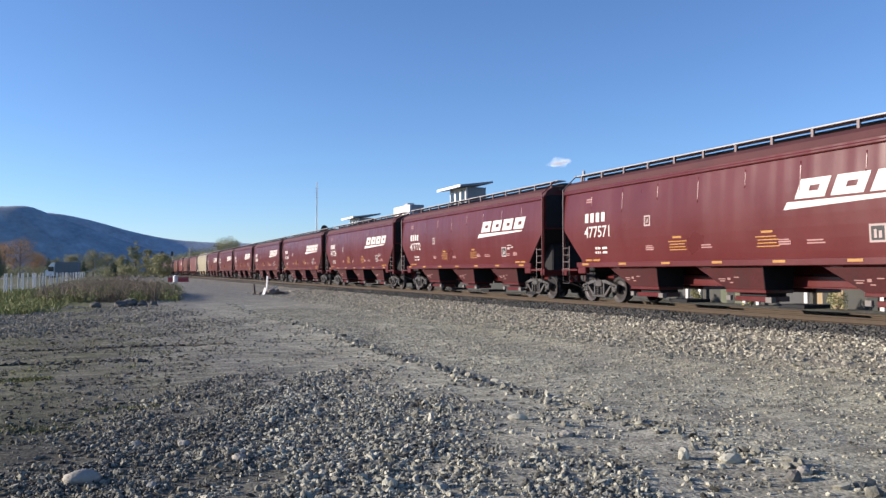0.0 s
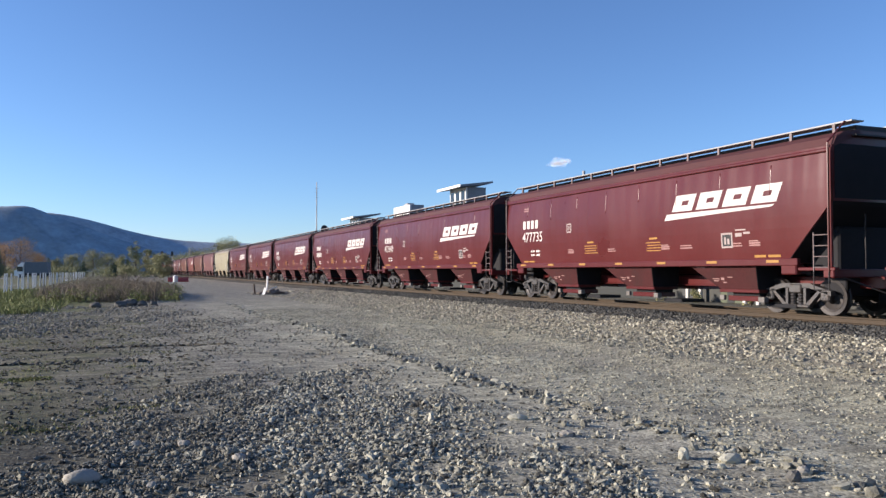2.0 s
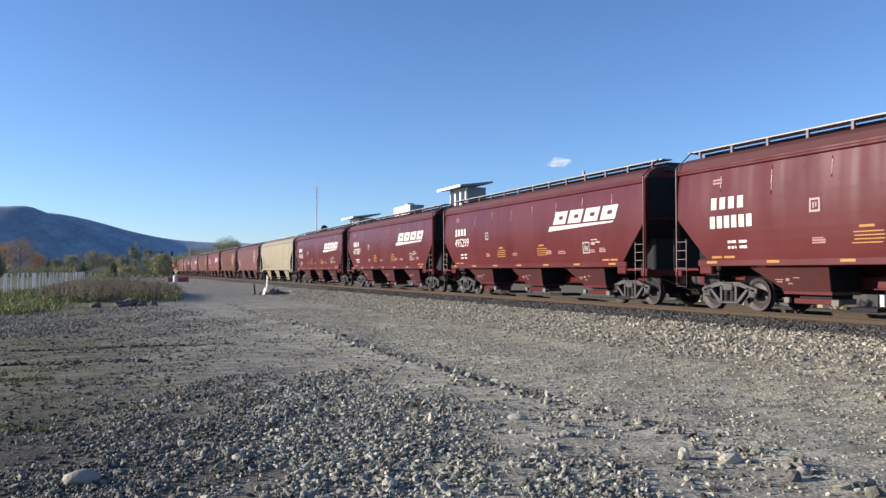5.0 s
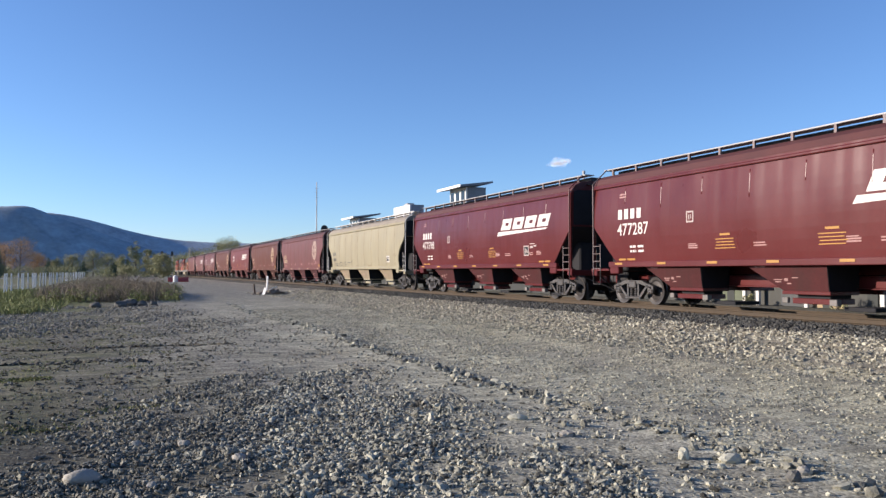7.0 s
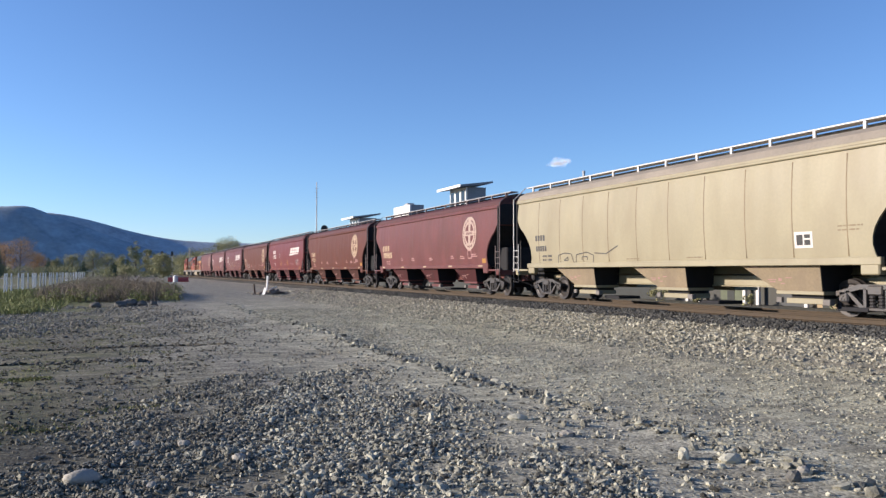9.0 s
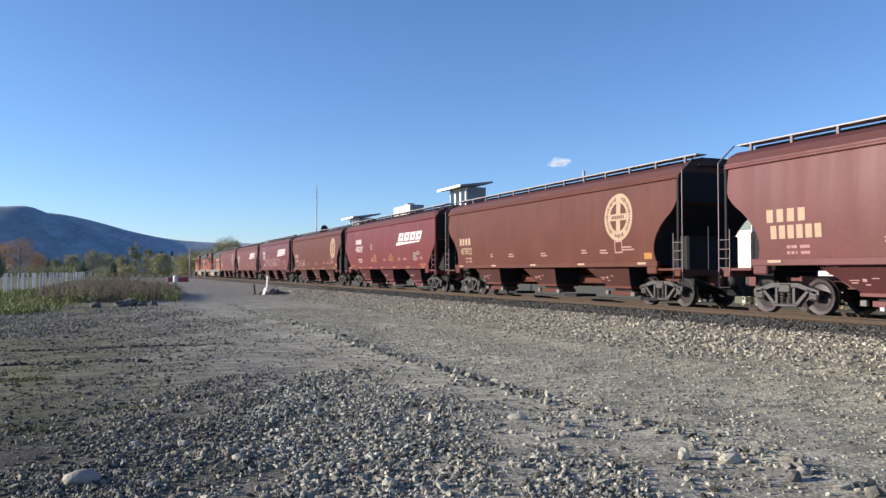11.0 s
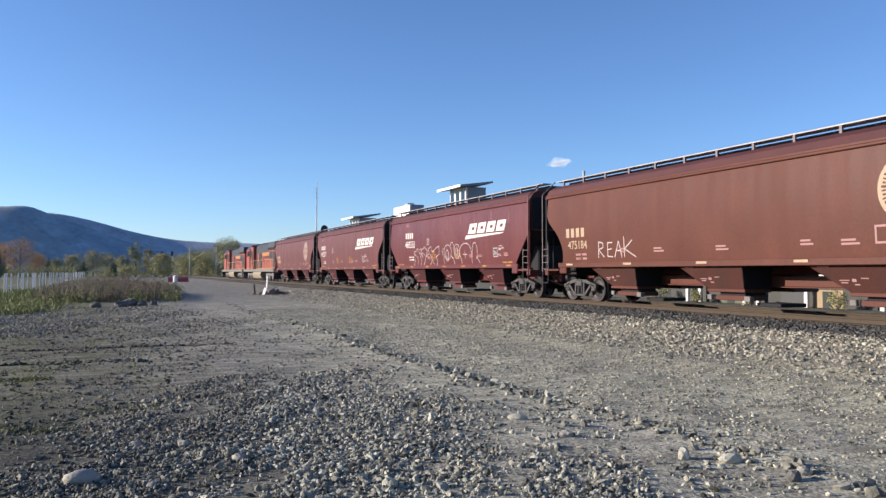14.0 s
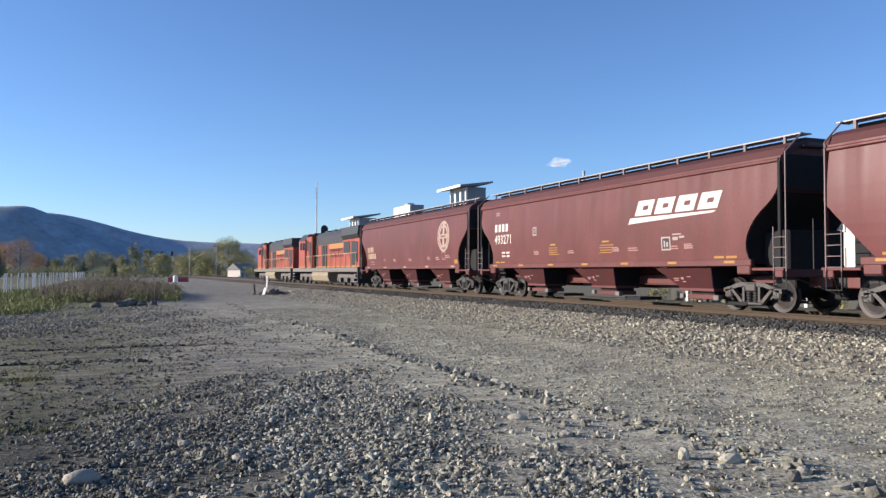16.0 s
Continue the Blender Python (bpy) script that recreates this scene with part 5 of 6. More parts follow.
def build_train():
    plan = [("new", ""), ("new", "477571"), ("new", "477772"), ("new", "477735"), ("new", "477669"), ("new", ""), ("new", "495299"), ("new", "477287"), ("new", "477598"),
            ("tan", ""), ("ring", ""), ("old", "475822"), ("red", "485207"), ("old", "475184"), ("tall", "488355"), ("worn", "493271"), ("ring", "")]
    group = "cars of the grain train"
    labels = {"new": "maroon covered hopper car with a white slanted emblem", "tall": "maroon covered hopper car with sprayed scrawls and a white emblem", "red": "lighter oxide-red covered hopper car with a white slanted emblem",
              "tan": "tan ribbed covered hopper car with black lettering and curved ends", "ring": "dull maroon covered hopper car with a pale round emblem",
              "old": "faded brown covered hopper car with a cream round emblem", "worn": "dusty maroon covered hopper car with rounded ends and slanted emblem"}
    templates = {
        "new": (NEW_L, MAROON, MAROON_ROOF, GALV, False, 8), "tall": (19.4, MAROON_FADED, MAROON_ROOF, GALV, False, 9), "tan": (19.8, TAN, TAN_ROOF, WHITE_STEEL, True, 10), "ring": (OLD_L, MAROON_WORN, MAROON_ROOF, GALV, True, 0),
        "old": (OLD_L, BROWN, MAROON_ROOF, GALV, True, 0), "red": (OLD_L, RED_BROWN, MAROON_ROOF, GALV, False, 0), "worn": (OLD_L, MAROON_WORN, MAROON_ROOF, GALV, True, 0)}
    made = {}
    planes = [FAR_FIRST + NEW_L * (k - 2) for k in range(8)] + [26.9, 46.75, 66.7, 86.65, 106.0, 125.4, 144.6, 164.0, 183.5]
    for i, (style, number) in enumerate(plan):
        length, *rest = templates[style]
        if style not in made:
            made[style] = hopper_car(length, *rest)
        mid = planes[0] - NEW_L / 2 if i == 0 else (planes[i - 1] + planes[i]) / 2
        CARS.append([style, number, mid, length, i])
    far = planes[-1]
    # copies are taken before the lettering goes on
    objs, used = [], set()
    for style, number, mid, length, i in CARS:
        if style in used:
            objs.append(copy_thing(made[style], Matrix()))
        else:
            used.add(style)
            objs.append(None)
    out = []
    for (style, number, mid, length, i), o in zip(CARS, objs):
        car = o or made[style]
        tagged(car, labels[style], "train car", group)
        markings(car, length, number, {"worn": "new", "tall": "red"}.get(style, style), i)
        y0 = length / 2 - 2.5
        if number == "475184":
            letters = [[(0, 0), (0.05, 0.6), (0.3, 0.55), (0.3, 0.38), (0.03, 0.3), (0.35, 0.02)], [(0.85, 0.02), (0.55, 0.05), (0.58, 0.55), (0.85, 0.55)], [(0.57, 0.3), (0.8, 0.32)],
                       [(0.95, 0), (1.2, 0.6), (1.35, 0)], [(1.05, 0.25), (1.33, 0.25)], [(1.5, 0.75), (1.5, 0)], [(1.95, 0.6), (1.52, 0.3), (2.1, 0)]]
            scrawl(car, y0 - 1.9, 1.58, [[(a * 1.03, b * 0.93) for a, b in q] for q in letters], 0.04, "pale sprayed capital letters")
        if number == "488355":
            tag = [[(0.1, 0), (0, 0.1), (0.25, 0.55), (0.05, 0.62), (0.08, 0.78), (0.3, 0.72), (0.4, 0.92), (0.75, 0.6), (0.7, 0.85), (0.9, 0.88), (0.85, 0.65), (1.1, 0.4)],
                   [(0.42, 0.1), (0.47, 0.5), (0.4, 0.45)], [(0.75, 0), (0.9, 0.3), (0.75, 0.5), (1.0, 0.68), (1.3, 0.55), (1.35, 0.35), (1.1, 0.05)],
                   [(0.95, 0.8), (1.3, 0.95), (1.6, 0.75), (1.4, 0.45), (1.75, 0.62), (2.0, 0.5), (2.05, 0.3), (1.85, 0.05)], [(2.1, 0.3), (2.3, 0)],
                   [(1.75, 0.62), (1.7, 0.85), (2.0, 0.95), (2.1, 0.7), (2.85, 0.95), (2.85, 0.55), (2.5, 0.45), (2.7, 0.2), (2.45, 0)]]
            scrawl(car, y0 - 2.5, 1.38, [[(a * 1.33, b * 1.12) for a, b in q] for q in tag], 0.038, "white sprayed scrawl of rounded outlines")
            def arc(cx, cz, rx, rz, a0, a1, n=14):
                return [(cx + rx * math.cos(math.radians(a0 + (a1 - a0) * k / n)), cz + rz * math.sin(math.radians(a0 + (a1 - a0) * k / n))) for k in range(n + 1)]
            loops = [arc(0.62, 0.58, 0.42, 0.36, 100, 470), arc(0.55, 0.42, 0.16, 0.26, 0, 360), [(0.15, 0.72), (0.02, 0.78)], [(0.12, 0.6), (-0.06, 0.64)], [(0.1, 0.5), (-0.02, 0.48)], [(0.2, 0.45), (0.12, 0.2), (0.22, 0.0)],
                     [(0.6, 0.7), (0.75, 0.5)], [(0.95, 0.4), (1.25, 0.25), (1.32, 0.0)], arc(1.12, 0.75, 0.2, 0.3, 160, 20), [(1.3, 0.8), (1.42, 0.4)], arc(1.65, 0.6, 0.3, 0.34, 0, 360), arc(1.62, 0.58, 0.13, 0.18, 0, 360),
                     [(1.9, 0.4), (2.1, 0.28), (2.12, 0.0)], arc(2.55, 0.5, 0.6, 0.45, 175, 10), [(2.5, 0.62), (2.5, 0.25)], [(2.3, 0.45), (2.75, 0.42)], [(3.15, 0.6), (3.2, 0.0)], arc(3.5, 0.55, 0.25, 0.4, 200, -60), [(3.7, 0.3), (3.95, 0.0)]]
            scrawl(car, y0 - 6.75, 1.48, [[(a * 1.15, b * 1.05) for a, b in q] for q in loops], 0.038, "white sprayed scrawl of loops")
        if style == "tan":
            domes = [[(0, 0), (0.05, 0.4), (0.4, 0.5), (0.8, 0.45), (0.95, 0)], [(1.05, 0), (1.1, 0.4), (1.7, 0.5), (2.05, 0.35), (2.0, 0)], [(2.1, 0.45), (2.7, 0.4), (3.3, 0.72)], [(0.35, 0.15), (0.6, 0.3), (0.6, 0.15), (0.35, 0.15)], [(1.4, 0.15), (1.42, 0.3), (1.7, 0.3), (1.7, 0.15)]]
            scrawl(car, length / 2 - 4.1, 1.4, [[(a * 1.2, b * 0.8) for a, b in q] for q in domes], 0.035, "thin grey sprayed outline", TRUCK_STEEL)
        car.matrix_basis = pose(TRACK_X, mid, RAIL_Z)
        out.append((car, mid))
    a = locomotive()
    b = copy_thing(a, Matrix())
    for k, o in enumerate((a, b)):
        tagged(o, "orange and black diesel locomotive with a dusty fuel tank", "locomotive", "locomotives of the train")
        mid = far + LOCO_L * (k + 0.5)
        o.matrix_basis = pose(TRACK_X, mid, RAIL_Z)
        out.append((o, mid))
    return out


TRAIN = build_train()

# seconds and the metres that the train has come, nought at 8 s
RUN = [(0.0, -128.7), (0.5, -121.0), (1.0, -112.8), (1.5, -104.85), (2.0, -96.6), (2.5, -88.8), (3.0, -80.6), (3.5, -72.6), (4.0, -64.55), (5.0, -48.5), (6.3, -27.75), (7.0, -16.2), (7.5, -8.2), (8.0, 0.1),
       (8.5, 7.95), (9.0, 16.2), (10.0, 32.4), (11.3, 53.3), (12.0, 65.0), (12.5, 73.05), (13.0, 81.15), (13.5, 89.3), (14.0, 97.4), (14.5, 105.35), (15.0, 113.7), (15.5, 121.8), (16.0, 129.95)]


# ---- beyond the railway ----
def build_hotel():
    """A long pale three-storey building with roof pavilions, parallel to the track."""
    x0, x1 = 46.0, 62.0
    y0, y1 = 20.0, 186.0
    top = 9.2
    h = thing("long_building", "long pale stucco building with roof pavilions behind the railway", "building", pose(x0, 0, 0))
    bm = bmesh.new()
    box(bm, 0, x1 - x0, y0, y1, -1.3, top)
    wall = part("wall", bm, STUCCO, h)
    bm = bmesh.new()
    box(bm, -0.06, 0.0, 58.0, y1, -1.3, 1.0)
    part("plinth", bm, PLINTH, h)
    # ground floor with shutters, doors and a few porch pillars
    bm = bmesh.new()
    box(bm, -0.05, 0.0, y0, 58.0, -1.3, 0.9)
    part("ground_storey", bm, DULL_WALL, h, "dull grey ground storey")
    for ya, yb, m, nm in ((39.7, 42.3, CREAM_WALL, "cream_panel"), (43.0, 45.2, DARK_SHUTTER, "shutter"), (49.0, 51.6, OLIVE_SHUTTER, "shutter"), (54.8, 56.4, DARK_SHUTTER, "shutter"), (33.0, 35.4, DARK_SHUTTER, "shutter")):
        bm = bmesh.new()
        box(bm, -0.09, -0.04, ya, yb, -1.0, 0.3, 0.01)
        part(nm, bm, m, h)
    for ya, yb in ((40.6, 41.4), (47.4, 48.0), (53.9, 54.5), (37.0, 37.8), (50.0, 50.8)):
        bm = bmesh.new()
        box(bm, -0.12, -0.03, ya, yb, -1.0, 0.2, 0.01)
        part("door", bm, PLINTH, h)
    for ya in (42.3, 46.9, 48.3, 53.4, 55.0, 36.2):
        bm = bmesh.new()
        box(bm, -0.75, -0.5, ya - 0.16, ya + 0.16, -1.2, 0.75, 0.03)
        part("porch_pillar", bm, GREY_PILLAR, h)
    bm = bmesh.new()
    box(bm, -0.85, -0.05, y0, 57.8, 0.7, 0.95, 0.03)
    part("porch_roof", bm, GREY_WALL, h)
    bm = bmesh.new()
    box(bm, -0.05, 0.0, y0, y1, 4.9, 5.7)
    part("band", bm, GREEN_BAND, h)
    bm = bmesh.new()
    box(bm, -0.9, x1 - x0 + 0.5, y0 - 0.5, y1 + 0.5, top, top + 0.35)
    part("roof", bm, ROOFING, h)
    bm = bmesh.new()
    box(bm, -0.12, 0.02, -0.7, 0.7, -0.65, 0.65, 0.03)
    frame_me = mesh_of("window", bm, FASCIA)
    bm = bmesh.new()
    box(bm, -0.135, -0.11, -0.6, 0.6, -0.55, 0.55)
    pane_me = mesh_of("pane", bm, GLASS)
    for storey in range(3):
        for k in range(45):
            y = y0 + 2.2 + k * 3.6
            w = new("window", frame_me)
            w.parent = h
            w.matrix_basis = pose(0, y, 2.6 + storey * 2.35)
            g = new("pane", pane_me)
            g.parent = w

    def pavilion(y, w, d, base, high, roof_tilt, label):
        p = thing("roof_pavilion", label, "roof structure", pose(x0 + 1.2, y, base), group="pavilions on the long roof")
        bm = bmesh.new()
        box(bm, 0, d, -w / 2, w / 2, 0, high, 0.04)
        part("wall", bm, FASCIA, p)
        # the unlit near side is painted grey over the white wall
        bm = bmesh.new()
        box(bm, 0.3, d + 0.03, -w / 2 - 0.05, -w / 2 + 0.02, 0.2, high)
        part("side_cladding", bm, GREY_WALL, p)
        if roof_tilt:
            bm = bmesh.new()
            o, t = 1.5, 0.28
            za, zb = high - 0.15, high + roof_tilt
            loft(bm, [[(-o, yy, za), (d + 0.5, yy, zb), (d + 0.5, yy, zb + t), (-o, yy, za + t)] for yy in (-w / 2 - o, w / 2 + o)])
            part("roof", bm, GREY_WALL, p, "grey slanted roof slab")
            bm = bmesh.new()
            box(bm, -o - 0.06, -o + 0.04, -w / 2 - o, w / 2 + o, za - 0.04, za + t + 0.05)
            part("fascia", bm, FASCIA, p)
            for k in range(3):
                yy = -w / 2 + w * (k + 0.5) / 3
                bm = bmesh.new()
                box(bm, -0.04, 0.03, yy - w / 9, yy + w / 9, 1.6, high - 0.5)
                part("window", bm, GLASS, p)
        else:
            bm = bmesh.new()
            box(bm, 0.6, 1.9, -1.6, 0.2, high, high + 0.5, 0.1)
            tube(bm, (1.6, 1.6, high), (1.6, 1.6, high + 0.6), 0.4, 10)
            part("roof_vent", bm, CAST_GREY, p)
    pavilion(109.0, 6.0, 3.2, top + 0.35, 4.5, 0.55, "white roof pavilion with a grey slanted roof")
    pavilion(134.5, 8.6, 2.6, top + 0.35, 3.8, 0, "plain white plant room on the long roof")
    pavilion(165.5, 6.5, 4.0, top + 0.35, 3.5, 0.7, "white roof pavilion with a grey slanted roof")
    bm = bmesh.new()
    tube(bm, (0, 0, 0), (0, 0, 3.3), 0.15, 10)
    tube(bm, (0, 0, 3.3), (0, 0, 3.5), 0.18, 10)
    single("chimney_pipe", bm, CAST_GREY, "dark metal flue pipe on the long roof", "chimney", pose(x0 + 3, 77, top + 0.35))


def hedge():
    """Low garden shrubs before the long building."""
    rng = np.random.default_rng(41)
    for x, y, r in ((44.2, 38.6, 0.75), (44.0, 46.2, 0.5), (44.3, 52.6, 0.6), (44.1, 57.4, 0.8), (44.2, 34.0, 0.8)):
        t = thing("shrub", "low green garden shrub before the long building", "shrub", pose(x, y, float(ground_z(x, y))), group="shrubs before the building")
        bm = bmesh.new()
        for k in range(5):
            tube(bm, (0, 0, -0.05), (0.5 * r * math.cos(k * 1.3), 0.5 * r * math.sin(k * 1.3), 0.9 * r), 0.03, 5, 0.01)
        part("stem", bm, BARK, t)
        c = rng.normal(0, 0.4 * r, (14, 3)) + np.array([0, 0, 0.85 * r])
        v, f = leaf_cloud(rng, c, np.full(14, 0.4 * r), 900, 0.06)
        v[:, 2] = np.maximum(v[:, 2], 0.0)
        o = new("crown", fast_mesh("crown", v, f, LEAF_SPRING))
        o.parent = t


def mast_and_signal():
    m = thing("radio_mast", "slender grey radio mast behind the railway", "mast", pose(32.52, 138.0, -0.95))
    bm = bmesh.new()
    tube(bm, (0, 0, 0), (0, 0, 9.0), 0.13, 8, 0.11)
    tube(bm, (0, 0, 9.0), (0, 0, 18.4), 0.11, 8, 0.07)
    part("pole", bm, CAST_GREY, m)
    bm = bmesh.new()
    for z in (15.7, 16.5, 17.3):
        tube(bm, (-0.35, 0, z), (0.35, 0, z), 0.025, 6)
    part("aerial", bm, CAST_GREY, m)
    s = thing("railway_signal", "black railway signal head on a grey post", "signal", pose(22.95, 93.28, -0.25, 0, 0, -14))
    bm = bmesh.new()
    tube(bm, (0, 0, 0), (0, 0, 6.4), 0.09, 8)
    part("post", bm, CAST_GREY, s)
    bm = bmesh.new()
    pts = [(0.42 * math.cos(a), 0.42 * math.sin(a)) for a in [k * math.pi / 10 for k in range(11)]] + [(-0.42, -0.55), (-0.3, -0.7), (0.3, -0.7), (0.42, -0.55)]
    loft(bm, [[(x, y, 7.0 + z) for x, z in pts] for y in (-0.06, 0.0)])
    part("backplate", bm, BLACK_PAINT, s)
    for z in (7.1, 6.7):
        bm = bmesh.new()
        tube(bm, (0, -0.05, z), (0, -0.3, z), 0.13, 10, 0.15)
        part("hood", bm, BLACK_PAINT, s)
    g = thing("signal_bridge", "two dark signal heads on a distant cantilever post", "signal", pose(19.15, 316.49, 0, 0, 0, -10))
    bm = bmesh.new()
    tube(bm, (0, 0, 0), (0, 0, 8.0), 0.14, 8)
    tube(bm, (0, 0, 7.2), (-4.2, 0, 7.2), 0.09, 8)
    part("post", bm, CAST_GREY, g)
    for x in (-0.1, -3.7):
        bm = bmesh.new()
        box(bm, x - 0.45, x + 0.45, -0.15, 0.1, 7.4, 9.2, 0.2)
        part("signal_head", bm, BLACK_PAINT, g)
    for x, y, hh in ((19.39, 240.71, 8.0), (27.68, 248.11, 10.0)):
        u = thing("utility_pole", "grey wooden utility pole beyond the railway", "pole", pose(x, y, 0))
        bm = bmesh.new()
        tube(bm, (0, 0, 0), (0, 0, hh), 0.16, 8, 0.11)
        part("pole", bm, CONCRETE, u)
        bm = bmesh.new()
        box(bm, -1.0, 1.0, -0.06, 0.06, hh - 0.8, hh - 0.65)
        part("cross_arm", bm, BARK, u)


def shed():
    s = thing("shed", "white shed with a dark grey roof beyond the railway", "shed", pose(36.1, 255.46, -0.9, 0, 0, 35))
    bm = bmesh.new()
    box(bm, -3.0, 3.4, -2.8, 2.8, 0, 3.1)
    part("wall", bm, STUCCO, s)
    bm = bmesh.new()
    extra = 0.35
    loft(bm, [[(-3.0 - extra, -2.8 - extra, 3.05), (-3.0 - extra, 2.8 + extra, 3.05), (-3.0 - extra, 0, 5.0)], [(3.4 + extra, -2.8 - extra, 3.05), (3.4 + extra, 2.8 + extra, 3.05), (3.4 + extra, 0, 5.0)]])
    part("roof", bm, ROOFING, s)
    for x in (-2.0,):
        bm = bmesh.new()
        box(bm, x - 0.5, x + 0.5, -2.84, -2.78, 0.1, 2.1)
        part("door", bm, GREY_WALL, s)
    bm = bmesh.new()
    box(bm, -0.6, 2.8, -2.86, -2.78, 0.05, 2.5)
    part("roller_door", bm, ROOFING, s)


# ---- the yard's far corner ----
def post_fence():
    f = thing("white_fence", "white post-and-rail fence along the road", "fence", pose(0, 0, 0))
    bm = bmesh.new()
    box(bm, -0.05, 0.05, -0.05, 0.05, 0, 1.46, 0.015)
    post = None
    for k in range(58):
        y = 50 + k * 2.9
        x = -7.6 + 0.12 * math.sin(k * 1.7)
        if post is None:
            post = part("post", bm, FENCE_WHITE, f, at=pose(x, y, 0))
        else:
            again(post, f, pose(x, y, 0, 0.8 * math.sin(k * 2.1), 0.9 * math.cos(k * 1.3), 0))
    for z in (0.5, 1.1):
        bm = bmesh.new()
        box(bm, -7.615, -7.60, 49, 217, z, z + 0.015)
        part("rail", bm, FENCE_WHITE, f)


def road():
    bm = bmesh.new()
    box(bm, -90, 30, -4.5, 4.5, -0.1, 0.03)
    single("road", bm, ASPHALT, "grey asphalt road beyond the white fence", "road", pose(-19.21, 219.82, 0, 0, 0, -12), kind="structure")


def box_truck():
    t = thing("box_truck", "white cab truck with a pale grey cargo box on the road", "truck", pose(-18.63, 213.09, 0))
    # nose towards -x in its own space
    bm = bmesh.new()
    box(bm, -1.6, 3.6, -1.25, 1.25, 1.05, 3.9, 0.05)
    part("cargo_box", bm, BOX_GREY, t, "pale grey cargo box")
    bm = bmesh.new()
    pts = [(-3.9, 0.5), (-1.8, 0.5), (-1.8, 3.7), (-2.4, 3.75), (-3.1, 3.0), (-3.3, 2.0), (-3.9, 1.85)]
    loft(bm, [[(x, y, z) for x, z in pts] for y in (-1.15, 1.15)])
    cab = part("cab", bm, TRUCK_WHITE, t)
    bm = bmesh.new()
    loft(bm, [[(-3.32, y, 2.05), (-3.12, y, 2.95), (-3.16, y, 2.95), (-3.36, y, 2.05)] for y in (-1.05, 1.05)])
    part("windscreen", bm, GLASS, cab)
    for s in (-1, 1):
        bm = bmesh.new()
        box(bm, -3.25, -1.95, min(s * 1.14, s * 1.17), max(s * 1.14, s * 1.17), 1.6, 2.75)
        part("window", bm, GLASS, cab)
    bm = bmesh.new()
    box(bm, -3.2, 3.5, -0.9, 0.9, 0.6, 1.05)
    part("chassis", bm, DARK_STEEL, t)
    for x in (-2.7, 2.2):
        for s in (-1, 1):
            bm = bmesh.new()
            tube(bm, (x, s * 0.85, 0.5), (x, s * 1.15, 0.5), 0.5, 16)
            part("wheel", bm, DARK_STEEL, t)
    return t


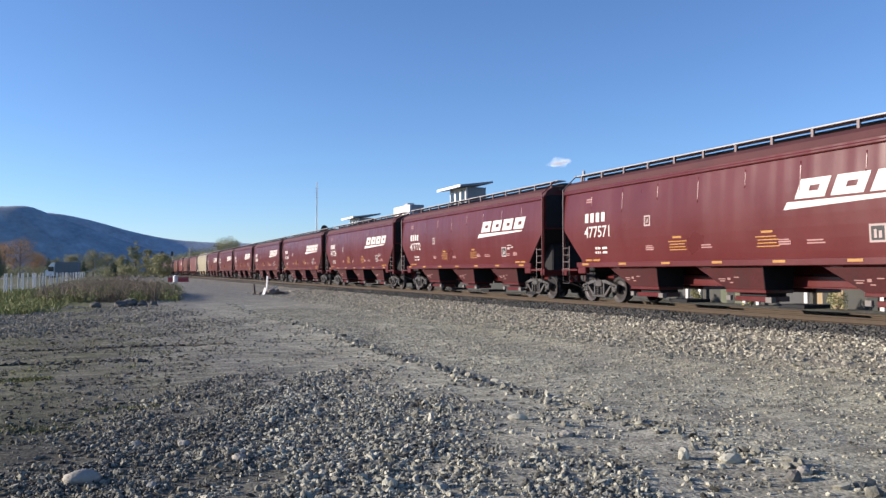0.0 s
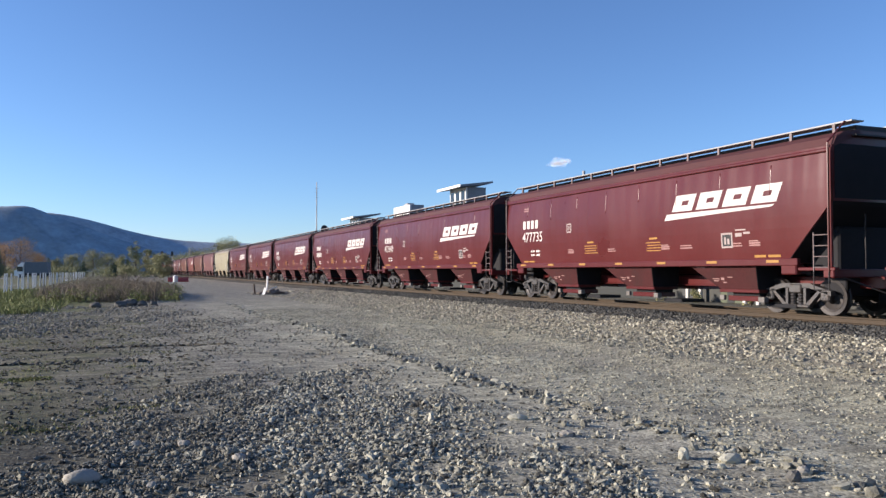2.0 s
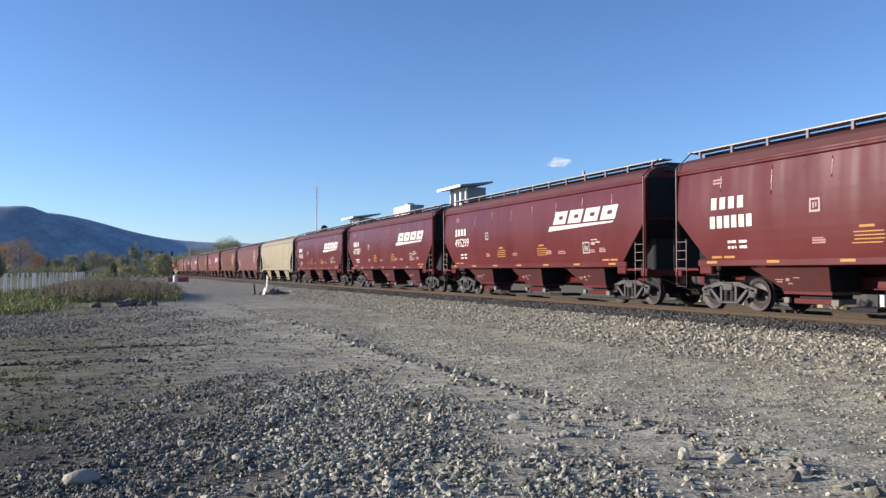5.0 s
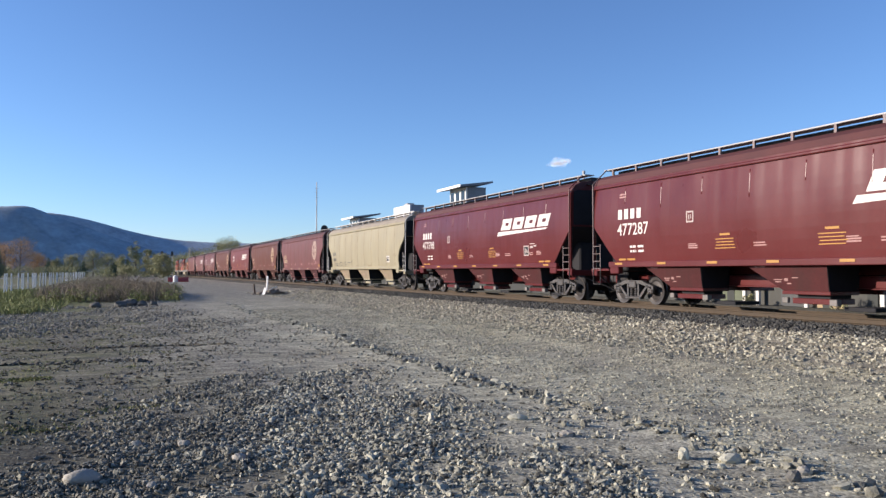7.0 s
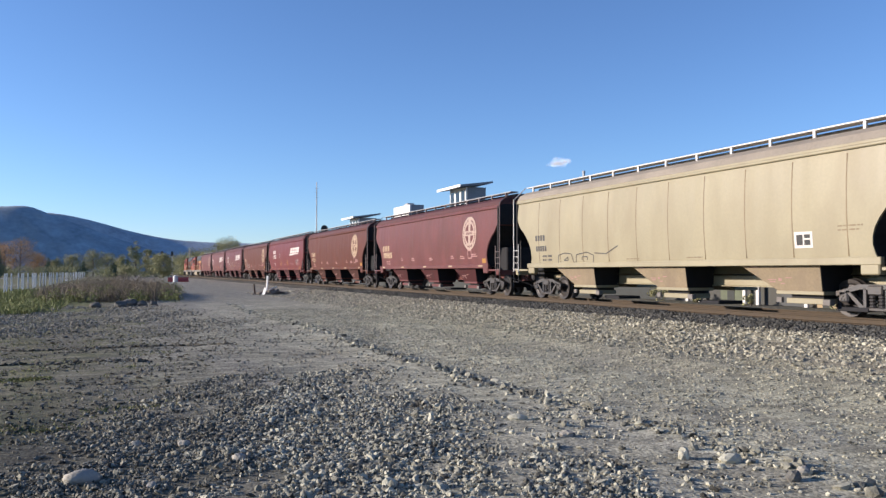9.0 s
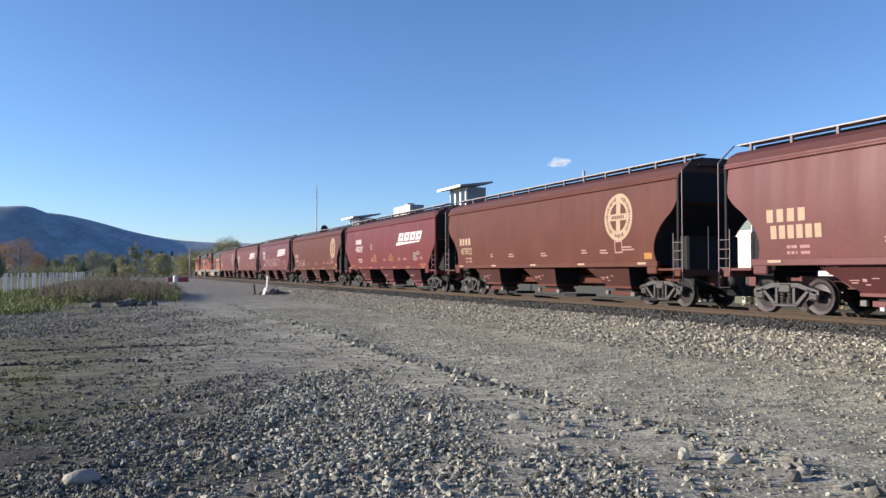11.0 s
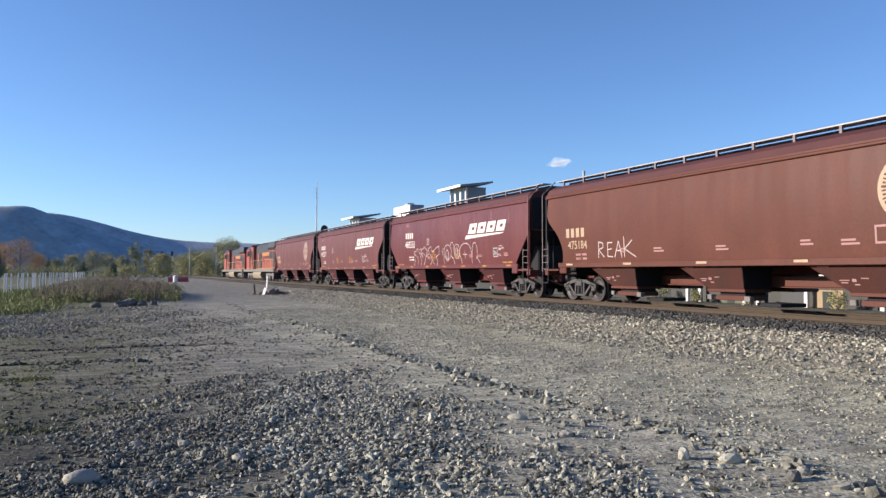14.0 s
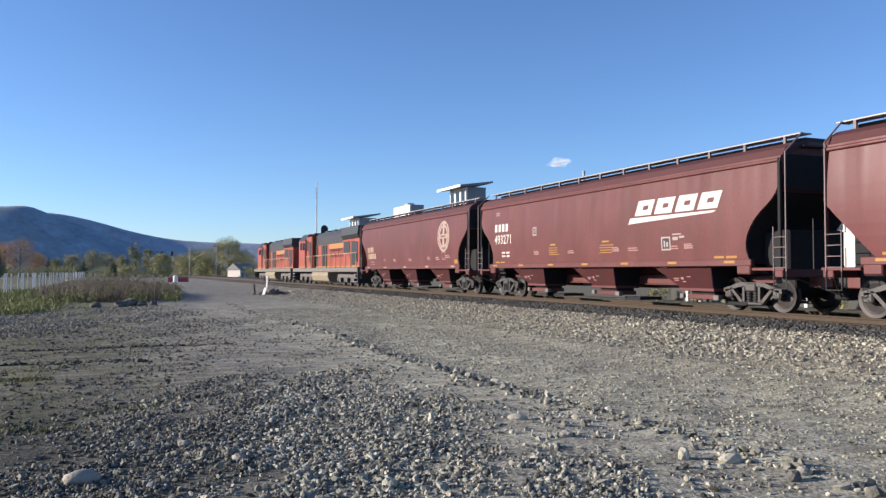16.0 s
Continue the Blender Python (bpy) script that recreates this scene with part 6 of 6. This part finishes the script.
def weeds():
    rng = np.random.default_rng(11)

    def blades(name, pts, hmin, hmax, width, material, label, bend=0.35):
        n = len(pts)
        h = rng.uniform(hmin, hmax, n)
        a = rng.uniform(0, math.tau, n)
        dx, dy = np.cos(a) * width, np.sin(a) * width
        lx, ly = rng.normal(0, bend, n) * h, rng.normal(0, bend, n) * h
        z0 = ground_z(pts[:, 0], pts[:, 1]) - 0.02
        x, y = pts[:, 0], pts[:, 1]
        v = np.stack([np.stack([x - dx, y - dy, z0], -1), np.stack([x + dx, y + dy, z0], -1), np.stack([x + lx * 0.57 + dx * 0.8, y + ly * 0.57 + dy * 0.8, z0 + h * 0.62], -1), np.stack([x + lx, y + ly, z0 + h], -1)], 1).reshape(-1, 3)
        f = np.arange(n * 4).reshape(-1, 4)
        tagged(new(name, fast_mesh(name, v, f, material)), label, "vegetation", kind="stuff")

    def spread_pts(n, cx, cy, sx, sy):
        return np.stack([cx + sx * np.clip(rng.normal(0, 1, n), -1.7, 1.7), cy + sy * np.clip(rng.normal(0, 1, n), -1.8, 1.8)], -1)
    def bushy(name, clumps, count, size, material, label):
        c = np.concatenate([np.column_stack([spread_pts(n, cx, cy, sx, sy), rng.uniform(0.1, hh, n)]) for n, cx, cy, sx, sy, hh in clumps])
        v, f = leaf_cloud(rng, c, rng.uniform(0.25, 0.6, len(c)), count, size, 1.1)
        v[:, 2] = np.maximum(v[:, 2], 0.0)
        tagged(new(name, fast_mesh(name, v, f, material)), label, "vegetation", kind="stuff")
    bushy("dry_brush", [(25, -2.92, 55.26, 0.8, 3.0, 0.5), (70, -1.53, 52.53, 1.0, 3.5, 0.9), (80, -0.11, 51.94, 0.9, 4.0, 1.05), (70, 1.4, 54.57, 0.9, 4.5, 1.0), (30, 2.6, 58.4, 0.5, 4.0, 0.7)], 75000, 0.024, DRY_WEED, "tangled dry brown brush at the edge of the yard")
    bushy("green_brush", [(30, 1.11, 49.28, 1.0, 3.5, 0.45), (40, -1.23, 47.0, 1.4, 2.5, 0.3), (20, 2.86, 56.13, 0.6, 5.0, 0.5)], 12000, 0.045, GRASS, "green shoots among the dry brush")
    p = np.concatenate([spread_pts(n, cx, cy, sx, sy) for n, cx, cy, sx, sy in [(2500, -2.59, 55.13, 1.0, 3.0), (7000, -1.38, 52.46, 1.2, 3.5), (8000, 0.05, 51.88, 1.1, 4.0), (7000, 1.47, 54.54, 1.0, 4.5), (2500, 2.6, 58.4, 0.5, 4.0)]])
    blades("dry_stems", p, 0.2, 0.95, 0.009, DRY_WEED, "thin dry brown stems standing in the brush", 0.32)
    p = np.concatenate([np.stack([rng.uniform(-14, -2.2, 30000), rng.uniform(35, 75, 30000)], -1), np.stack([rng.uniform(-9, -3.0, 14000), rng.uniform(33, 41, 14000)], -1)])
    blades("grass", p, 0.06, 0.28, 0.018, GRASS, "fresh green grass beside the fence", 0.4)
    c = rng.uniform((-8, 7), (1.2, 30), (420, 2))
    p = np.concatenate([rng.normal(q, rng.uniform(0.08, 0.35), (rng.integers(10, 60), 2)) for q in c])
    p = np.concatenate([p[(p[:, 0] < 1.4) & (0.925 * p[:, 0] - 0.38 * p[:, 1] < -3.2)]] + [spread_pts(n, cx, cy, sx, sy) for n, cx, cy, sx, sy in [(1300, -1.29, 13.18, 0.22, 0.12), (350, -1.57, 14.27, 0.4, 0.15), (180, -0.11, 9.99, 0.15, 0.1), (160, 0.33, 10.03, 0.1, 0.08), (420, -0.79, 9.08, 0.25, 0.12), (300, -1.67, 19.07, 0.7, 0.5), (300, -2.99, 27.18, 0.9, 0.8)]])
    blades("grass_tufts", p, 0.015, 0.06, 0.01, OLIVE_GRASS, "thin tufts of grass on the bare dirt", 0.5)


def rock(bm, c, r, seed, flat=0.6):
    rng = random.Random(seed)
    v = bmesh.ops.create_icosphere(bm, subdivisions=2, radius=1)["verts"]
    for p in v:
        k = 1 + 0.22 * noise.noise(p.co * 1.3 + Vector((seed, 0, 0))) + (0.0 if flat < 0.5 else 0.13) * rng.uniform(-1, 1)
        p.co = Vector((p.co.x * r[0] * k, p.co.y * r[1] * k, p.co.z * r[2] * k)) + Vector(c)


def loose_rocks():
    for (x, y), (a, b, c), m, lab in [((-0.23, 6.63), (0.135, 0.10, 0.065), PALE_ROCK, "smooth pale oval boulder lying in the rubble"), ((0.25, 6.22), (0.045, 0.035, 0.03), PALE_ROCK, "pale cobble lying in the rubble"),
                                     ((1.89, 5.65), (0.06, 0.05, 0.05), RUBBLE, "rough grey cobble lying in the rubble"), ((3.99, 7.6), (0.11, 0.06, 0.04), RUBBLE, "flat grey stone beside the road"), ((4.03, 6.67), (0.07, 0.05, 0.035), PALE_ROCK, "pale angular stone beside the road"),
                                     ((0.18, 7.87), (0.05, 0.04, 0.035), PALE_ROCK, "pale pebble in the rubble"), ((0.58, 7.66), (0.06, 0.045, 0.035), PALE_ROCK, "pale pebble in the rubble"), ((0.96, 6.85), (0.06, 0.05, 0.035), PALE_ROCK, "pale pebble in the rubble"),
                                     ((4.99, 4.71), (0.05, 0.045, 0.045), PALE_ROCK, "pale broken stone at the road's edge"), ((4.82, 5.32), (0.11, 0.07, 0.05), RUBBLE, "grey stone at the road's edge"), ((4.52, 5.55), (0.05, 0.05, 0.06), RUBBLE, "grey stone at the road's edge"), ((4.8, 4.62), (0.06, 0.05, 0.05), DARK_ROCK, "dark stone at the road's edge")]:
        bm = bmesh.new()
        rock(bm, (0, 0, c * 0.55), (a, b, c), x, 0.4 if "oval" in lab else 0.6)
        single("stone", bm, m, lab, "stone", pose(x, y, float(ground_z(x, y)), 0, 0, -22 + x * 9 % 30), group="larger stones in the rubble", smooth="oval" in lab)
    for (x, y), r in [((0.58, 39.77), 0.42), ((0.16, 38.86), 0.36), ((1.07, 39.57), 0.3), ((-0.89, 38.21), 0.3), ((1.6, 40.43), 0.24)]:
        bm = bmesh.new()
        rock(bm, (0, 0, r * 0.3), (r * 0.8, r * 0.6, r * 0.5), x)
        single("stone", bm, DARK_ROCK, "dark boulder half hidden in the weeds", "stone", pose(x, y, 0), group="boulders before the weeds")


def marker():
    """A concrete lump with a white marker post and broken boards."""
    x, y = 9.51, 55.56
    bm = bmesh.new()
    rock(bm, (0, 0, 0.05), (1.0, 0.55, 0.26), 4)
    single("concrete_lump", bm, BROWN_LUMP, "weathered concrete lump with rubble at the track's edge", "rubble", pose(x + 0.35, y, 0))
    for dx, dy, r, sd in ((0.75, -0.2, 0.26, 11), (0.2, -0.35, 0.2, 12), (1.1, 0.1, 0.2, 13), (-0.45, -0.3, 0.16, 14), (0.45, 0.05, 0.3, 15), (1.45, -0.25, 0.13, 16), (-0.85, -0.2, 0.12, 17)):
        bm = bmesh.new()
        rock(bm, (0, 0, r * 0.35), (r, r * 0.8, r * 0.75), sd)
        single("broken_concrete", bm, BROWN_LUMP, "broken piece of earthy concrete beside the marker post", "rubble", pose(x + dx, y + dy, 0.12 if 0 < dx < 0.8 else 0.0, 0, 0, sd * 40), group="debris round the marker post")
    bm = bmesh.new()
    box(bm, -0.07, 0.07, -0.05, 0.05, 0, 1.28, 0.02)
    p = single("marker_post", bm, FENCE_WHITE, "white marker post standing on the concrete lump", "post", pose(x + 0.08, y - 0.1, 0, 0, 3, -50))
    bm = bmesh.new()
    box(bm, -0.13, 0.13, -0.03, 0.03, 0, 0.5, 0.01)
    single("white_board", bm, FENCE_WHITE, "short white board leaning against the concrete", "board", pose(x - 0.22, y - 0.55, 0, -14, 10, -55))
    bm = bmesh.new()
    box(bm, -0.06, 0.06, -0.05, 0.05, 0, 0.75, 0.01)
    single("wooden_stake", bm, BARK, "broken grey wooden stake", "stake", pose(x - 0.7, y + 0.1, 0, 4, -8, 10))
    bm = bmesh.new()
    box(bm, -0.3, 0.3, -0.04, 0.04, 0, 0.08, 0.01)
    single("white_board", bm, FENCE_WHITE, "white broken board lying on the concrete lump", "board", pose(x + 0.5, y - 0.25, 0.40, 0, -22, 0))


def red_barrier():
    x, y = 8.67, 128.34
    bm = bmesh.new()
    pts = [(-0.3, 0), (0.3, 0), (0.3, 0.25), (0.12, 0.4), (0.1, 0.72), (-0.1, 0.72), (-0.12, 0.4), (-0.3, 0.25)]
    loft(bm, [[(xx, a, z) for a, z in pts] for xx in (-1.5, 1.5)])
    single("barrier", bm, RED_PLASTIC, "red plastic road barrier at the end of the yard", "barrier", pose(x, y, 0, 0, 0, -10))
    bm = bmesh.new()
    tube(bm, (0, 0, 0), (0, 0, 0.95), 0.36, 14, 0.33)
    tube(bm, (0, 0, 0.95), (0, 0, 1.05), 0.2, 14, 0.12)
    single("white_drum", bm, FENCE_WHITE, "white plastic drum beside the red barrier", "drum", pose(8.0, 124.42, 0))


def cloud():
    """A small wisp of fair-weather cloud."""
    m = bpy.data.materials.new("cloud_vapour")
    m.use_nodes = True
    n = m.node_tree.nodes["Principled BSDF"]
    n.inputs["Base Color"].default_value = (0.9, 0.9, 0.9, 1)
    n.inputs["Roughness"].default_value = 1
    n.inputs["Alpha"].default_value = 0.075
    n.inputs["Subsurface Weight"].default_value = 1.0
    n.inputs["Subsurface Radius"].default_value = (40, 40, 40)
    n.inputs["Subsurface Scale"].default_value = 1.0
    rng = random.Random(8)
    # a faint pale glow replaces the sunlight that the vapour would scatter
    n.inputs["Emission Color"].default_value = (0.8, 0.85, 0.92, 1)
    n.inputs["Emission Strength"].default_value = 0.55
    for x, y, z, w in ((1863.63, 3126.18, 493, 1.5),):
        bm = bmesh.new()
        for k in range(26):
            r = rng.uniform(7, 18)
            c = Vector((rng.gauss(0, 26) * w, rng.gauss(0, 26) * w, rng.gauss(0, 5) * w))
            vs = bmesh.ops.create_icosphere(bm, subdivisions=2, radius=1)["verts"]
            for v in vs:
                v.co = Vector((v.co.x * r * 1.5, v.co.y * r * 1.5, v.co.z * r * 0.55)) + c
        single("cloud", bm, m, "small thin white cloud in the blue sky", "cloud", pose(x, y, z), kind="structure", smooth=True)


build_hotel()
hedge()
cloud()
mast_and_signal()
shed()
post_fence()
road()
TRUCK = box_truck()
weeds()
loose_rocks()
marker()
red_barrier()


WHEELS = [o for o in bpy.data.objects if o.name.startswith("wheelset") and o.parent]


def motions():
    for o, mid in TRAIN:
        walk(o, [(t, pose(TRACK_X, mid - s, RAIL_Z)) for t, s in RUN])
    # wheels roll with the way that the train has come
    ts = [t for t, s in RUN]
    ss = [s for t, s in RUN]
    for w in WHEELS:
        bogie_ob = w.parent
        place = dict((o, mid) for o, mid in TRAIN)[bogie_ob.parent] + bogie_ob.matrix_basis.translation.y
        m = w.matrix_basis.copy()
        # they are keyed while they pass nearer than 75 m
        near = [k for k in range(481) if 2 < place - float(np.interp(k / 30, ts, ss)) < 75]
        if not near:
            continue
        rows = [(k / 30, m @ pose(0, 0, 0, math.degrees(float(np.interp(k / 30, ts, ss)) / 0.46), 0, 0)) for k in near]
        if near[0] > 0:
            rows.insert(0, (0.0, rows[0][1]))
        if near[-1] < 480:
            rows.append((16.0, rows[-1][1]))
        walk(w, rows)
    walk(TRUCK, [(0.0, pose(-12.35, 217.0, 0.03, 0, 0, -14)), (1.2, pose(-15.69, 216.21, 0.03, 0, 0, -14)), (2.4, pose(-20.63, 213.92, 0.03, 0, 0, -14)), (4.0, pose(-27.7, 212.49, 0.03, 0, 0, -14)),
                 (8.0, pose(-44.0, 208.38, 0.03, 0, 0, -14)), (16.0, pose(-70.94, 197.84, 0.03, 0, 0, -14))])


motions()
